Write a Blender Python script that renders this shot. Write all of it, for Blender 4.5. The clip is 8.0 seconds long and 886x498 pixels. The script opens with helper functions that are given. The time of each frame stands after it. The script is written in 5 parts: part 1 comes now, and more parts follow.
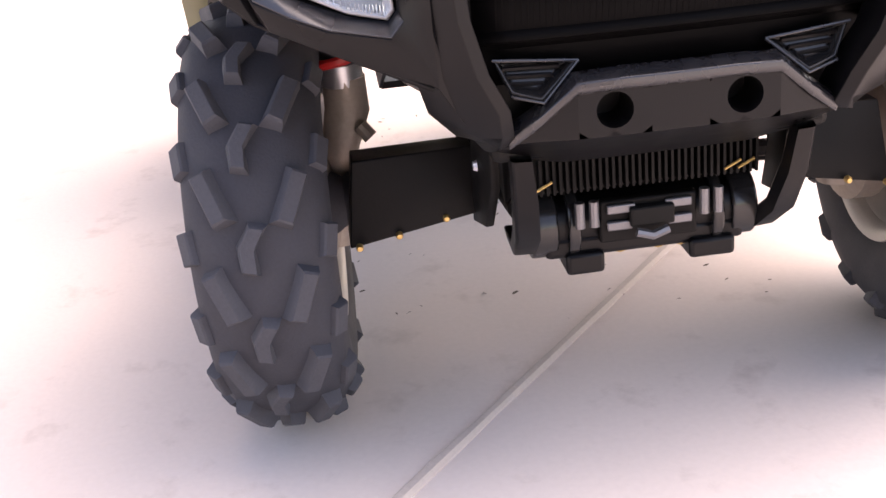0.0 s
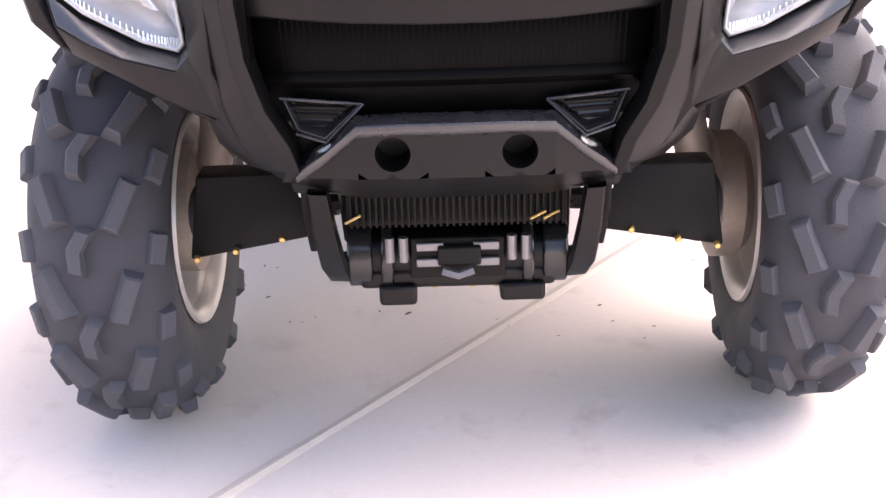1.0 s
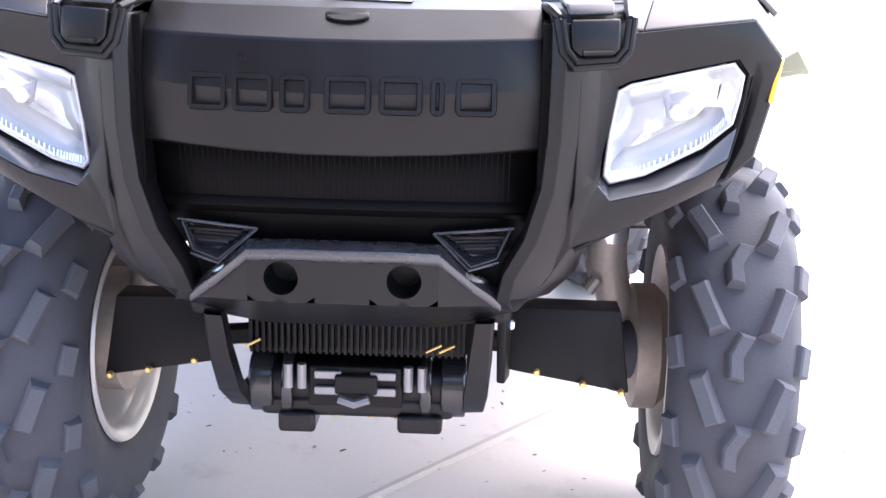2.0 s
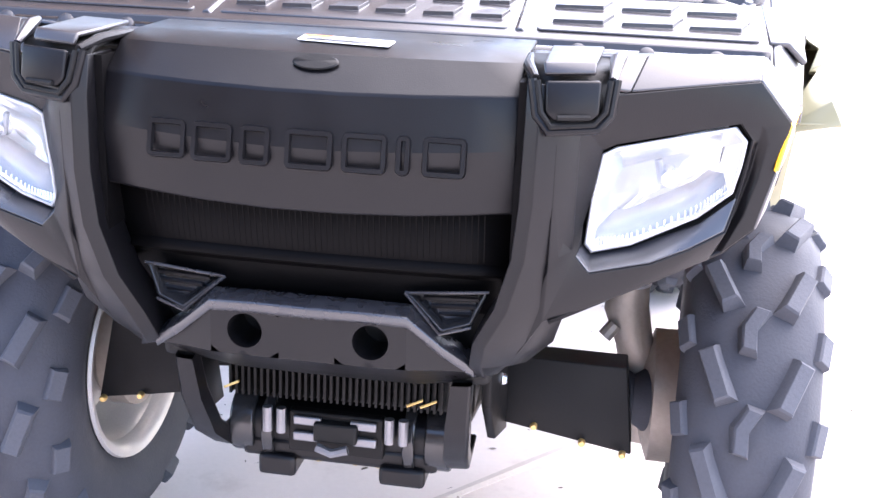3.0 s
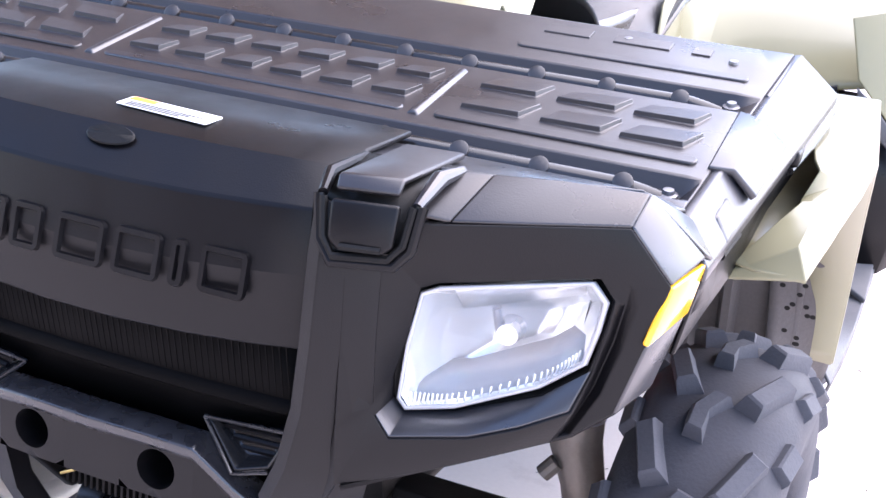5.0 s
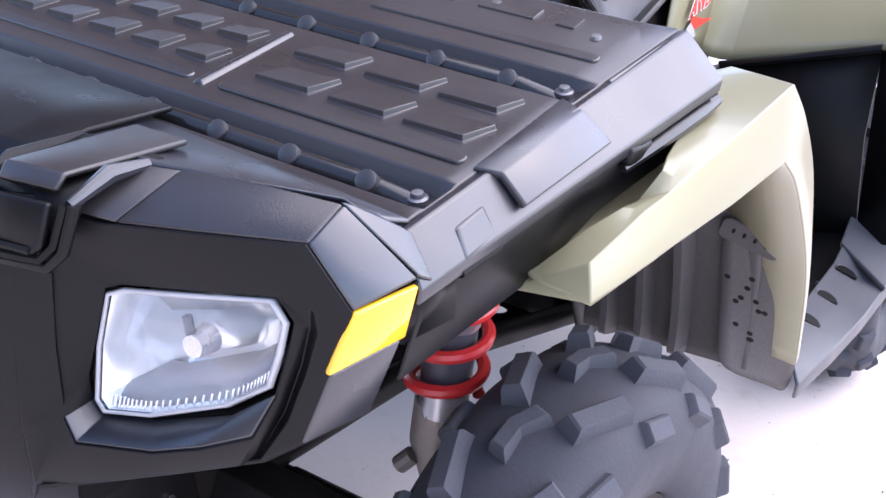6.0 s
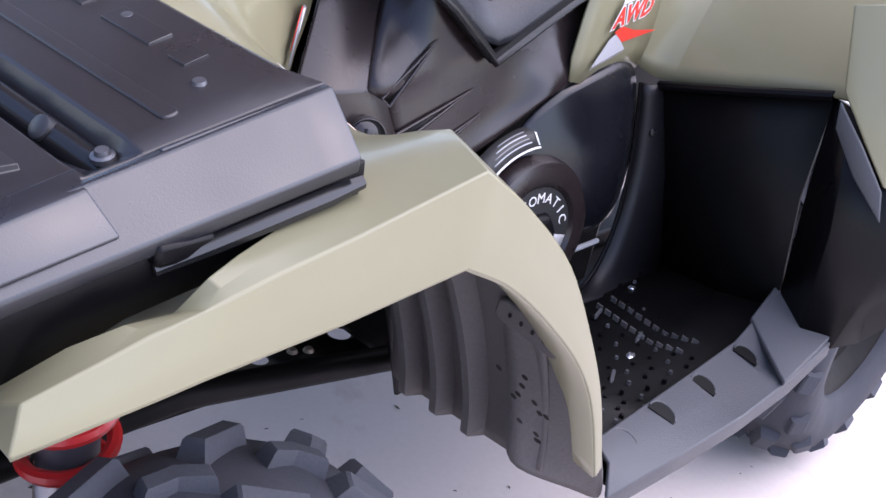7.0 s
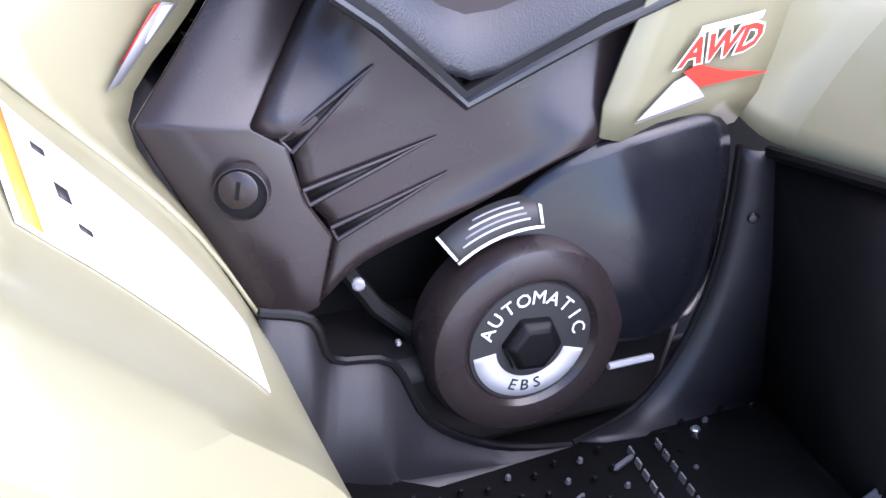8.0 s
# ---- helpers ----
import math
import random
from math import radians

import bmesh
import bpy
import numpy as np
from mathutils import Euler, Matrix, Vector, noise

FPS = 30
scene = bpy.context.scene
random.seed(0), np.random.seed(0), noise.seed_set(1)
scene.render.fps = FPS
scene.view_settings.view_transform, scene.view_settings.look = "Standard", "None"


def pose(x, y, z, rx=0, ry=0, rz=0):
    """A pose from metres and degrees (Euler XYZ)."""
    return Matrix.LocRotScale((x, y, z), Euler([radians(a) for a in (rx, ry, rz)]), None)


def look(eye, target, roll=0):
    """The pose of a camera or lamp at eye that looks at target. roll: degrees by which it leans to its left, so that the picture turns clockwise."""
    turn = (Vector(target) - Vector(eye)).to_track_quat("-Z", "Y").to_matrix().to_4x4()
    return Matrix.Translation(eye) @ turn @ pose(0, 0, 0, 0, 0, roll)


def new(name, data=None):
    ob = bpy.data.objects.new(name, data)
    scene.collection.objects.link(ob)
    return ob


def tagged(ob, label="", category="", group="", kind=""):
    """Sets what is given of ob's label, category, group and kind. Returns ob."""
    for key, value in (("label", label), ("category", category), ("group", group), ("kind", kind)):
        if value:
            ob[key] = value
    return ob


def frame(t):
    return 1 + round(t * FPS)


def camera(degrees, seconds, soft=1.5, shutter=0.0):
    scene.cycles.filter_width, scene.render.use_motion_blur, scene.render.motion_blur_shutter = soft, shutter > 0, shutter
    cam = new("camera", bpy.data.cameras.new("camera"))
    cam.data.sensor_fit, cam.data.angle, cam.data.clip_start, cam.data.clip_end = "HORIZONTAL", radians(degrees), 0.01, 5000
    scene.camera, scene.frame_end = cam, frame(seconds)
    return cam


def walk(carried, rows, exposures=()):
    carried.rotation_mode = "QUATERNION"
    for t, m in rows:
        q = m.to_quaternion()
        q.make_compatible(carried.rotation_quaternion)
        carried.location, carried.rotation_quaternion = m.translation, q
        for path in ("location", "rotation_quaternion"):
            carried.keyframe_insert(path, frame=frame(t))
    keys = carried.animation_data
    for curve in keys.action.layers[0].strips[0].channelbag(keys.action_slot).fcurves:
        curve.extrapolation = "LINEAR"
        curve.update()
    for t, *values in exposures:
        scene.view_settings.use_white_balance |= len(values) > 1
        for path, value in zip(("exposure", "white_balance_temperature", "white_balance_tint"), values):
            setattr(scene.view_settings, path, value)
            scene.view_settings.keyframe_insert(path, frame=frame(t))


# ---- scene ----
cam = camera(42.0, 8.0)
PATH = [
    (0, (-0.361, -1.547, 0.892), (-0.22, 0.296, 0.13), -5.5),
    (0.2, (-0.281, -1.553, 0.918), (-0.165, 0.299, 0.173), -4.5),
    (0.5, (-0.196, -1.577, 0.925), (-0.1, 0.287, 0.206), -3.0),
    (1, (-0.013, -1.617, 0.929), (-0.021, 0.237, 0.179), -1.7),
    (1.5, (0.087, -1.645, 0.92), (0.048, 0.261, 0.314), 0.1),
    (2, (0.163, -1.658, 0.905), (0.093, 0.281, 0.419), 1.3),
    (2.2, (0.187, -1.651, 0.909), (0.089, 0.292, 0.444), 1.5),
    (3.3, (0.368, -1.496, 1.034), (0.016, 0.38, 0.437), 2.8),
    (3.5, (0.392, -1.479, 1.041), (-0.001, 0.389, 0.444), 3.0),
    (4, (0.512, -1.378, 1.051), (-0.048, 0.448, 0.455), 3.8),
    (4.5, (0.6, -1.271, 1.053), (-0.06, 0.528, 0.478), 5.0),
    (4.7, (0.617, -1.233, 1.061), (-0.04, 0.567, 0.487), 6.0),
    (5.8, (0.805, -0.965, 1.15), (-0.016, 0.695, 0.394), 8.0),
    (6, (0.904, -0.896, 1.16), (-0.016, 0.702, 0.384), 7.3),
    (6.3, (1.011, -0.781, 1.17), (0.012, 0.762, 0.382), 6.4),
    (6.5, (1.039, -0.678, 1.184), (0.024, 0.835, 0.359), 7.9),
    (6.7, (1.071, -0.58, 1.199), (0.033, 0.908, 0.356), 9.7),
    (7, (1.089, -0.389, 1.249), (0.025, 1.035, 0.334), 12.6),
    (7.2, (1.072, -0.24, 1.229), (-0.02, 1.161, 0.309), 13.3),
    (7.5, (1.038, -0.018, 1.204), (-0.142, 1.289, 0.254), 13.7),
    (7.7, (1.012, 0.107, 1.177), (-0.248, 1.328, 0.218), 12.0),
    (8, (1.013, 0.312, 1.242), (-0.378, 1.246, 0.15), 11.3),
]
walk(cam, [(t, look(e, g, r)) for t, e, g, r in PATH], exposures=[(0, 2.2, 8500, 27), (1.0, 2.6, 8100, 25), (2.0, 2.95, 6800, 19), (3.5, 3.2, 6700, 21), (4.5, 2.77, 6600, 22), (6.0, 1.95, 6350, 22), (7.0, 1.45, 6250, 24), (7.5, 1.35, 6350, 26), (8.0, 2.33, 6000, 24)])

# ---- world, sun, exposure ----
world = bpy.data.worlds.new("daylight")
scene.world = world
world.use_nodes = True
wn, wl = world.node_tree.nodes, world.node_tree.links
sky = wn.new("ShaderNodeTexSky")
sky.sky_type = "NISHITA"
sky.sun_disc = False
sky.sun_elevation, sky.sun_rotation = radians(56), radians(50)
wl.new(sky.outputs["Color"], wn["Background"].inputs["Color"])
wn["Background"].inputs["Strength"].default_value = 0.15
sun_data = bpy.data.lights.new("sun", "SUN")
sun_data.energy, sun_data.angle, sun_data.color = 1.6, radians(95), (1.0, 0.965, 0.92)
sun = new("sun", sun_data)
az, el = radians(50), radians(56)
sun.matrix_world = look((0, 0, 6), Vector((0, 0, 6)) - Vector((math.sin(az) * math.cos(el), math.cos(az) * math.cos(el), math.sin(el))))

# ---- helpers ----


def mat(name, color, rough=0.5, metal=0.0, bump=0.0, scale=300.0, vary=0.12, blotch=9.0, rough_vary=0.1, coat=0.0, spec=0.5):
    """A surface with grain at one scale, blotches at another and fine relief."""
    m = bpy.data.materials.new(name)
    m.use_nodes = True
    n, l = m.node_tree.nodes, m.node_tree.links
    p = n["Principled BSDF"]
    p.inputs["Metallic"].default_value = metal
    p.inputs["Coat Weight"].default_value = coat
    p.inputs["Coat Roughness"].default_value = 0.08
    p.inputs["Specular IOR Level"].default_value = spec
    co = n.new("ShaderNodeTexCoord")
    big = n.new("ShaderNodeTexNoise")
    big.inputs["Scale"].default_value, big.inputs["Detail"].default_value = blotch, 6
    fine = n.new("ShaderNodeTexNoise")
    fine.inputs["Scale"].default_value, fine.inputs["Detail"].default_value = scale, 3
    l.new(co.outputs["Object"], big.inputs["Vector"])
    l.new(co.outputs["Object"], fine.inputs["Vector"])
    mix = n.new("ShaderNodeMix")
    mix.data_type = "RGBA"
    mix.inputs[6].default_value = (*[max(0.0, c * (1 - vary)) for c in color], 1)
    mix.inputs[7].default_value = (*[min(1.0, c * (1 + vary)) for c in color], 1)
    add = n.new("ShaderNodeMath")
    add.operation = "ADD"
    half = n.new("ShaderNodeMath")
    half.operation = "MULTIPLY"
    half.inputs[1].default_value = 0.5
    l.new(big.outputs["Fac"], add.inputs[0])
    l.new(fine.outputs["Fac"], add.inputs[1])
    l.new(add.outputs[0], half.inputs[0])
    l.new(half.outputs[0], mix.inputs[0])
    l.new(mix.outputs[2], p.inputs["Base Color"])
    rr = n.new("ShaderNodeMapRange")
    rr.inputs[1].default_value, rr.inputs[2].default_value = 0.3, 0.7
    rr.inputs[3].default_value, rr.inputs[4].default_value = max(0.02, rough - rough_vary), min(1, rough + rough_vary)
    l.new(big.outputs["Fac"], rr.inputs[0])
    l.new(rr.outputs[0], p.inputs["Roughness"])
    if bump:
        b = n.new("ShaderNodeBump")
        b.inputs["Strength"].default_value, b.inputs["Distance"].default_value = bump, 0.002
        l.new(fine.outputs["Fac"], b.inputs["Height"])
        l.new(b.outputs[0], p.inputs["Normal"])
    return m


BLACK = mat("black_plastic", (0.0035, 0.0033, 0.0040), 0.36, bump=0.10, scale=700, spec=0.21)
# black plastic with the sky's blue sheen mixed into its colour
RACK = mat("rack_plastic_sky_sheen", (0.0125, 0.0135, 0.0180), 0.33, bump=0.06, scale=600, spec=0.95)
DECK = mat("rack_deck_plastic", (0.021, 0.0185, 0.0195), 0.34, bump=0.08, scale=600, spec=0.62)
PANEL = mat("side_panel_plastic", (0.021, 0.0155, 0.0155), 0.23, bump=0.06, scale=600)
GLOSS = mat("gloss_black", (0.012, 0.012, 0.013), 0.22, vary=0.2)
# near-black for dark parts; also paints shade into recesses, slots and holes
DEEP = mat("black_and_recess_shade", (0.006, 0.006, 0.006), 0.5, bump=0.15, spec=0.16)
STEEL_BLACK = mat("black_painted_steel", (0.0055, 0.005, 0.005), 0.5, bump=0.12, scale=250, spec=0.14)
OLIVE = mat("olive_paint", (0.238, 0.224, 0.136), 0.29, vary=0.035, scale=45, blotch=5, coat=0.26, rough_vary=0.015, spec=0.32)
WELL = mat("footwell_black", (0.012, 0.0115, 0.0135), 0.42, bump=0.12, spec=0.34)
CLIP = mat("grey_clip", (0.026, 0.025, 0.027), 0.4, bump=0.05)
SATIN = mat("satin_black", (0.0075, 0.008, 0.011), 0.24, vary=0.1, bump=0.0, scale=400, spec=0.45)
WORN = mat("worn_black_edge", (0.018, 0.018, 0.021), 0.27, vary=0.5, blotch=45, rough_vary=0.15, spec=0.75)
# darker than BLACK: grille colour with the shade under the nose mixed in
GRILLE = mat("grille_and_gap_shade", (0.0026, 0.0024, 0.0026), 0.5, bump=0.1, spec=0.05)
DULL = mat("dull_steel", (0.17, 0.17, 0.18), 0.38, metal=0.75, vary=0.25, blotch=40)
# rubber coloured with the sky's blue; paler blocks, darker base paint tread shading
RUBBER = mat("tyre_rubber_sky_tint", (0.038, 0.040, 0.049), 0.72, bump=0.28, scale=260, vary=0.3, blotch=14, spec=0.3)
KNOB = mat("tread_rubber_sky_tint", (0.056, 0.059, 0.070), 0.74, bump=0.28, scale=260, vary=0.3, blotch=20, spec=0.3)
LINER = mat("dusty_liner_plastic", (0.075, 0.068, 0.066), 0.62, bump=0.35, scale=180, vary=0.35, blotch=16)
STEP = mat("grey_step_plastic", (0.060, 0.062, 0.068), 0.5, bump=0.3, scale=500, vary=0.15)
ALU = mat("dull_cast_metal", (0.36, 0.31, 0.27), 0.55, metal=0.55, bump=0.3, scale=120, vary=0.3, blotch=25)
RIM = mat("painted_rim", (0.46, 0.43, 0.41), 0.4, metal=0.2, vary=0.2)
CHROME = mat("reflector_chrome", (0.92, 0.92, 0.91), 0.15, metal=0.62, vary=0.03, rough_vary=0.05)
BRIGHT = mat("bright_steel", (0.68, 0.68, 0.70), 0.3, metal=0.9, vary=0.15)
RED = mat("red_spring_paint", (0.62, 0.03, 0.03), 0.32, vary=0.1, coat=0.2)
AMBER = mat("amber_reflector", (0.95, 0.50, 0.02), 0.18, vary=0.06, coat=0.5)
GOLD = mat("zinc_bolt", (0.62, 0.42, 0.16), 0.4, metal=0.8, vary=0.25)
WHITE = mat("white_print", (0.78, 0.78, 0.76), 0.5, vary=0.05)
SILVER = mat("silver_print", (0.44, 0.44, 0.45), 0.4, vary=0.08)
INK = mat("black_print", (0.02, 0.02, 0.02), 0.5)
ORANGE = mat("orange_print", (0.85, 0.28, 0.04), 0.5)
DECAL_RED = mat("red_print", (0.72, 0.05, 0.03), 0.4)
GREYPRINT = mat("grey_print", (0.22, 0.22, 0.23), 0.4)
VINYL = mat("seat_vinyl", (0.016, 0.017, 0.021), 0.36, bump=0.3, scale=420)
DEBRIS = mat("dry_leaf_bits", (0.10, 0.08, 0.06), 0.8, vary=0.5, blotch=60)


def thin_pane(name):
    """A thin clear pane: light goes straight through, a little is mirrored."""
    m = bpy.data.materials.new(name)
    m.use_nodes = True
    n, l = m.node_tree.nodes, m.node_tree.links
    clear, gloss, mix = n.new("ShaderNodeBsdfTransparent"), n.new("ShaderNodeBsdfGlossy"), n.new("ShaderNodeMixShader")
    clear.inputs["Color"].default_value = (0.95, 0.96, 0.97, 1)
    gloss.inputs["Roughness"].default_value = 0.05
    mix.inputs[0].default_value = 0.05
    l.new(clear.outputs[0], mix.inputs[1])
    l.new(gloss.outputs[0], mix.inputs[2])
    l.new(mix.outputs[0], n["Material Output"].inputs["Surface"])
    return m


LENS = thin_pane("clear_lens")


def link(name, me, material, parent=None, label=""):
    ob = new(name, me)
    me.materials.append(material)
    if parent is not None:
        ob.parent = parent
    if label:
        ob["label"] = label
    return ob


def smooth(me, angle=35):
    me.shade_smooth()
    me.set_sharp_from_angle(angle=radians(angle))


def part(name, bm, material, parent=None, label="", bevel=0.0, thick=0.0, sub=0, angle=35, seg=2):
    """Links a bmesh as one mesh object, with thickness, softening and rounded edges as asked."""
    bmesh.ops.recalc_face_normals(bm, faces=bm.faces[:])
    me = bpy.data.meshes.new(name)
    bm.to_mesh(me)
    bm.free()
    smooth(me, angle)
    ob = link(name, me, material, parent, label)
    if sub:
        m = ob.modifiers.new("soft", "SUBSURF")
        m.levels = m.render_levels = sub
    if thick:
        m = ob.modifiers.new("thick", "SOLIDIFY")
        m.thickness, m.offset = thick, 0
    if bevel:
        m = ob.modifiers.new("edge", "BEVEL")
        m.width, m.segments, m.limit_method, m.angle_limit = bevel, seg, "ANGLE", radians(28)
        m.harden_normals = False
    return ob


def faces(verts, polys, s=1):
    """A bmesh of points and faces; s = -1 mirrors it across the bike's middle."""
    bm = bmesh.new()
    vs = [bm.verts.new((x * s, y, z)) for x, y, z in verts]
    for p in polys:
        bm.faces.new([vs[i] for i in p])
    return bm


def grid(rows, s=1, bm=None):
    """A sheet through rows of points, all rows equally long."""
    bm = bm or bmesh.new()
    vs = [[bm.verts.new((x * s, y, z)) for x, y, z in r] for r in rows]
    for a, b in zip(vs, vs[1:]):
        for i in range(len(a) - 1):
            bm.faces.new((a[i], a[i + 1], b[i + 1], b[i]))
    return bm


def spline(pts, n):
    """Points on a smooth curve through pts, n steps between each two."""
    P = [Vector(p) for p in pts]
    P = [2 * P[0] - P[1]] + P + [2 * P[-1] - P[-2]]
    out = []
    for a, b, c, d in zip(P, P[1:], P[2:], P[3:]):
        for k in range(n):
            t = k / n
            out.append(0.5 * (2 * b + (c - a) * t + (2 * a - 5 * b + 4 * c - d) * t * t + (3 * b - a - 3 * c + d) * t ** 3))
    return out + [P[-2]]


def fine(rows, along=4, across=3):
    """Rows of points made finer, both ways, on smooth curves through them."""
    wide = [spline(r, across) for r in rows] if across > 1 else [[Vector(p) for p in r] for r in rows]
    cols = [spline(c, along) for c in zip(*wide)]
    return [list(r) for r in zip(*cols)]


def box(x0, x1, y0, y1, z0, z1, bm=None, m=None):
    bm = bm or bmesh.new()
    made = bmesh.ops.create_cube(bm, size=1)["verts"]
    for v in made:
        v.co = Vector(((x0 + x1) / 2 + v.co.x * (x1 - x0), (y0 + y1) / 2 + v.co.y * (y1 - y0), (z0 + z1) / 2 + v.co.z * (z1 - z0)))
        if m is not None:
            v.co = m @ v.co
    return bm


def prism(outline, m, depth, bm=None):
    """A flat outline (u, v) drawn in the plane of m and pushed out along its z by depth."""
    bm = bm or bmesh.new()
    low = [bm.verts.new(m @ Vector((u, v, 0))) for u, v in outline]
    top = [bm.verts.new(m @ Vector((u, v, depth))) for u, v in outline]
    bm.faces.new(low[::-1])
    bm.faces.new(top)
    k = len(outline)
    for i in range(k):
        bm.faces.new((low[i], low[(i + 1) % k], top[(i + 1) % k], top[i]))
    return bm


def tube(points, r, bm=None, n=10, closed=False):
    """A round bar along points; r is one radius or one for each point."""
    bm = bm or bmesh.new()
    pts = [Vector(p) for p in points]
    rs = r if isinstance(r, (list, tuple)) else [r] * len(pts)
    rings = []
    side = None
    for i, p in enumerate(pts):
        a, b = pts[i - 1 if i or closed else 0], pts[(i + 1) % len(pts) if closed else min(i + 1, len(pts) - 1)]
        d = (b - a).normalized()
        side = (side - d * side.dot(d)) if side is not None else d.orthogonal()
        side.normalize()
        up = d.cross(side)
        rings.append([bm.verts.new(p + rs[i] * (math.cos(k * math.tau / n) * side + math.sin(k * math.tau / n) * up)) for k in range(n)])
    for a, b in zip(rings, rings[1:] + ([rings[0]] if closed else [])):
        for k in range(n):
            bm.faces.new((a[k], a[(k + 1) % n], b[(k + 1) % n], b[k]))
    if not closed:
        bm.faces.new(rings[0][::-1])
        bm.faces.new(rings[-1])
    return bm


def spin(profile, m, n=48, bm=None, close=False):
    """A round body: profile (radius, height) turned about the z axis of m."""
    bm = bm or bmesh.new()
    rings = []
    for r, h in profile:
        if r < 1e-6:
            rings.append([bm.verts.new(m @ Vector((0, 0, h)))])
        else:
            rings.append([bm.verts.new(m @ Vector((r * math.cos(k * math.tau / n), r * math.sin(k * math.tau / n), h))) for k in range(n)])
    if close:
        rings.append(rings[0])
    for a, b in zip(rings, rings[1:]):
        if len(a) == 1 and len(b) == 1:
            continue
        for k in range(n):
            j = (k + 1) % n
            if len(a) == 1:
                bm.faces.new((a[0], b[j], b[k]))
            elif len(b) == 1:
                bm.faces.new((a[k], a[j], b[0]))
            else:
                bm.faces.new((a[k], a[j], b[j], b[k]))
    return bm


def frame_of(origin, out, up=(0, 0, 1)):
    """A plane's pose: its z looks along out, its y along up as far as it can."""
    z = Vector(out).normalized()
    x = Vector(up).cross(z).normalized()
    y = z.cross(x)
    return Matrix.Translation(origin) @ Matrix((x, y, z)).transposed().to_4x4()


def rounded(w, h, r, n=4):
    """A rectangle's outline with round corners, about its middle."""
    pts = []
    for cx, cy, a0 in ((w / 2 - r, h / 2 - r, 0), (-w / 2 + r, h / 2 - r, 90), (-w / 2 + r, -h / 2 + r, 180), (w / 2 - r, -h / 2 + r, 270)):
        pts += [(cx + r * math.cos(radians(a0 + 90 * i / n)), cy + r * math.sin(radians(a0 + 90 * i / n))) for i in range(n + 1)]
    return pts


def lettering(name, text, m, size, material, parent, label="", depth=0.0004, fat=0.0):
    cu = bpy.data.curves.new(name, "FONT")
    cu.body, cu.size, cu.extrude, cu.align_x, cu.align_y, cu.resolution_u, cu.offset = text, size, depth, "CENTER", "CENTER", 2, fat
    tmp = bpy.data.objects.new("tmp", cu)
    scene.collection.objects.link(tmp)
    me = bpy.data.meshes.new_from_object(tmp)
    bpy.data.objects.remove(tmp)
    me.transform(m)
    me.name = name
    return link(name, me, material, parent, label)


# ---- ground and the unseen shelter that shapes the light ----


def concrete():
    m = mat("worn_concrete", (0.68, 0.605, 0.560), 0.8, bump=0.14, scale=90, vary=0.10, blotch=1.6, spec=0.3)
    n, l = m.node_tree.nodes, m.node_tree.links
    p = n["Principled BSDF"]
    base = p.inputs["Base Color"].links[0].from_socket
    co = n.new("ShaderNodeTexCoord")
    st = n.new("ShaderNodeTexNoise")
    st.inputs["Scale"].default_value, st.inputs["Detail"].default_value, st.inputs["Roughness"].default_value = 7.0, 8, 0.65
    l.new(co.outputs["Object"], st.inputs["Vector"])
    ramp = n.new("ShaderNodeValToRGB")
    ramp.color_ramp.elements[0].position, ramp.color_ramp.elements[0].color = 0.56, (0, 0, 0, 1)
    ramp.color_ramp.elements[1].position, ramp.color_ramp.elements[1].color = 0.74, (0.35, 0.35, 0.35, 1)
    l.new(st.outputs["Fac"], ramp.inputs["Fac"])
    mix = n.new("ShaderNodeMix")
    mix.data_type = "RGBA"
    l.new(ramp.outputs["Color"], mix.inputs[0])
    l.new(base, mix.inputs[6])
    mix.inputs[7].default_value = (0.30, 0.235, 0.20, 1)
    l.new(mix.outputs[2], p.inputs["Base Color"])
    return m


CONCRETE = concrete()
ROOF_X = -0.5

# the joint runs from the bike's right front to its left rear
JA, JB = Vector((-0.342, -0.235, 0)), Vector((0.315, 0.580, 0))
JD = (JB - JA).normalized()
JN = Vector((-JD.y, JD.x, 0))


def slab(name, side, label):
    far = 400.0
    a, b = JA - JD * far, JA + JD * far
    o = JN * side
    pts = [a + o * 0.006, b + o * 0.006, b + o * far, a + o * far]
    bm = bmesh.new()
    top = [bm.verts.new((p.x, p.y, 0.0)) for p in pts]
    edge = [bm.verts.new((p.x, p.y, -0.03)) for p in (a + o * 0.004, b + o * 0.004)]
    bm.faces.new(top)
    bm.faces.new((top[0], top[1], edge[1], edge[0]))
    return tagged(part(name, bm, CONCRETE), label, "floor", kind="structure")


slab("ground", 1, "pale worn concrete slab with faint brown stains")
slab("floor", -1, "pale worn concrete slab beyond the long joint")

# raised lip of the joint
bm = bmesh.new()
prof = [(-0.013, -0.02), (-0.012, 0.002), (-0.006, 0.007), (0.005, 0.007), (0.010, 0.002), (0.011, -0.02)]
rows = []
for i in range(121):
    u = -3.0 + 9.0 * i / 120
    w = 1 + 0.18 * noise.noise((u * 6, 0.3, 0.0)) + 0.1 * noise.noise((u * 25, 1.3, 0.0))
    c = JA + JD * u
    rows.append([(c.x + JN.x * (q * w + 0.003), c.y + JN.y * (q * w + 0.003), h * w) for q, h in prof])
tagged(part("joint_strip", grid(rows), mat("pale_joint_filler", (0.50, 0.44, 0.40), 0.85, bump=0.5, scale=150, vary=0.2, blotch=40)), "pale raised filler strip along the concrete joint", "joint", kind="structure")

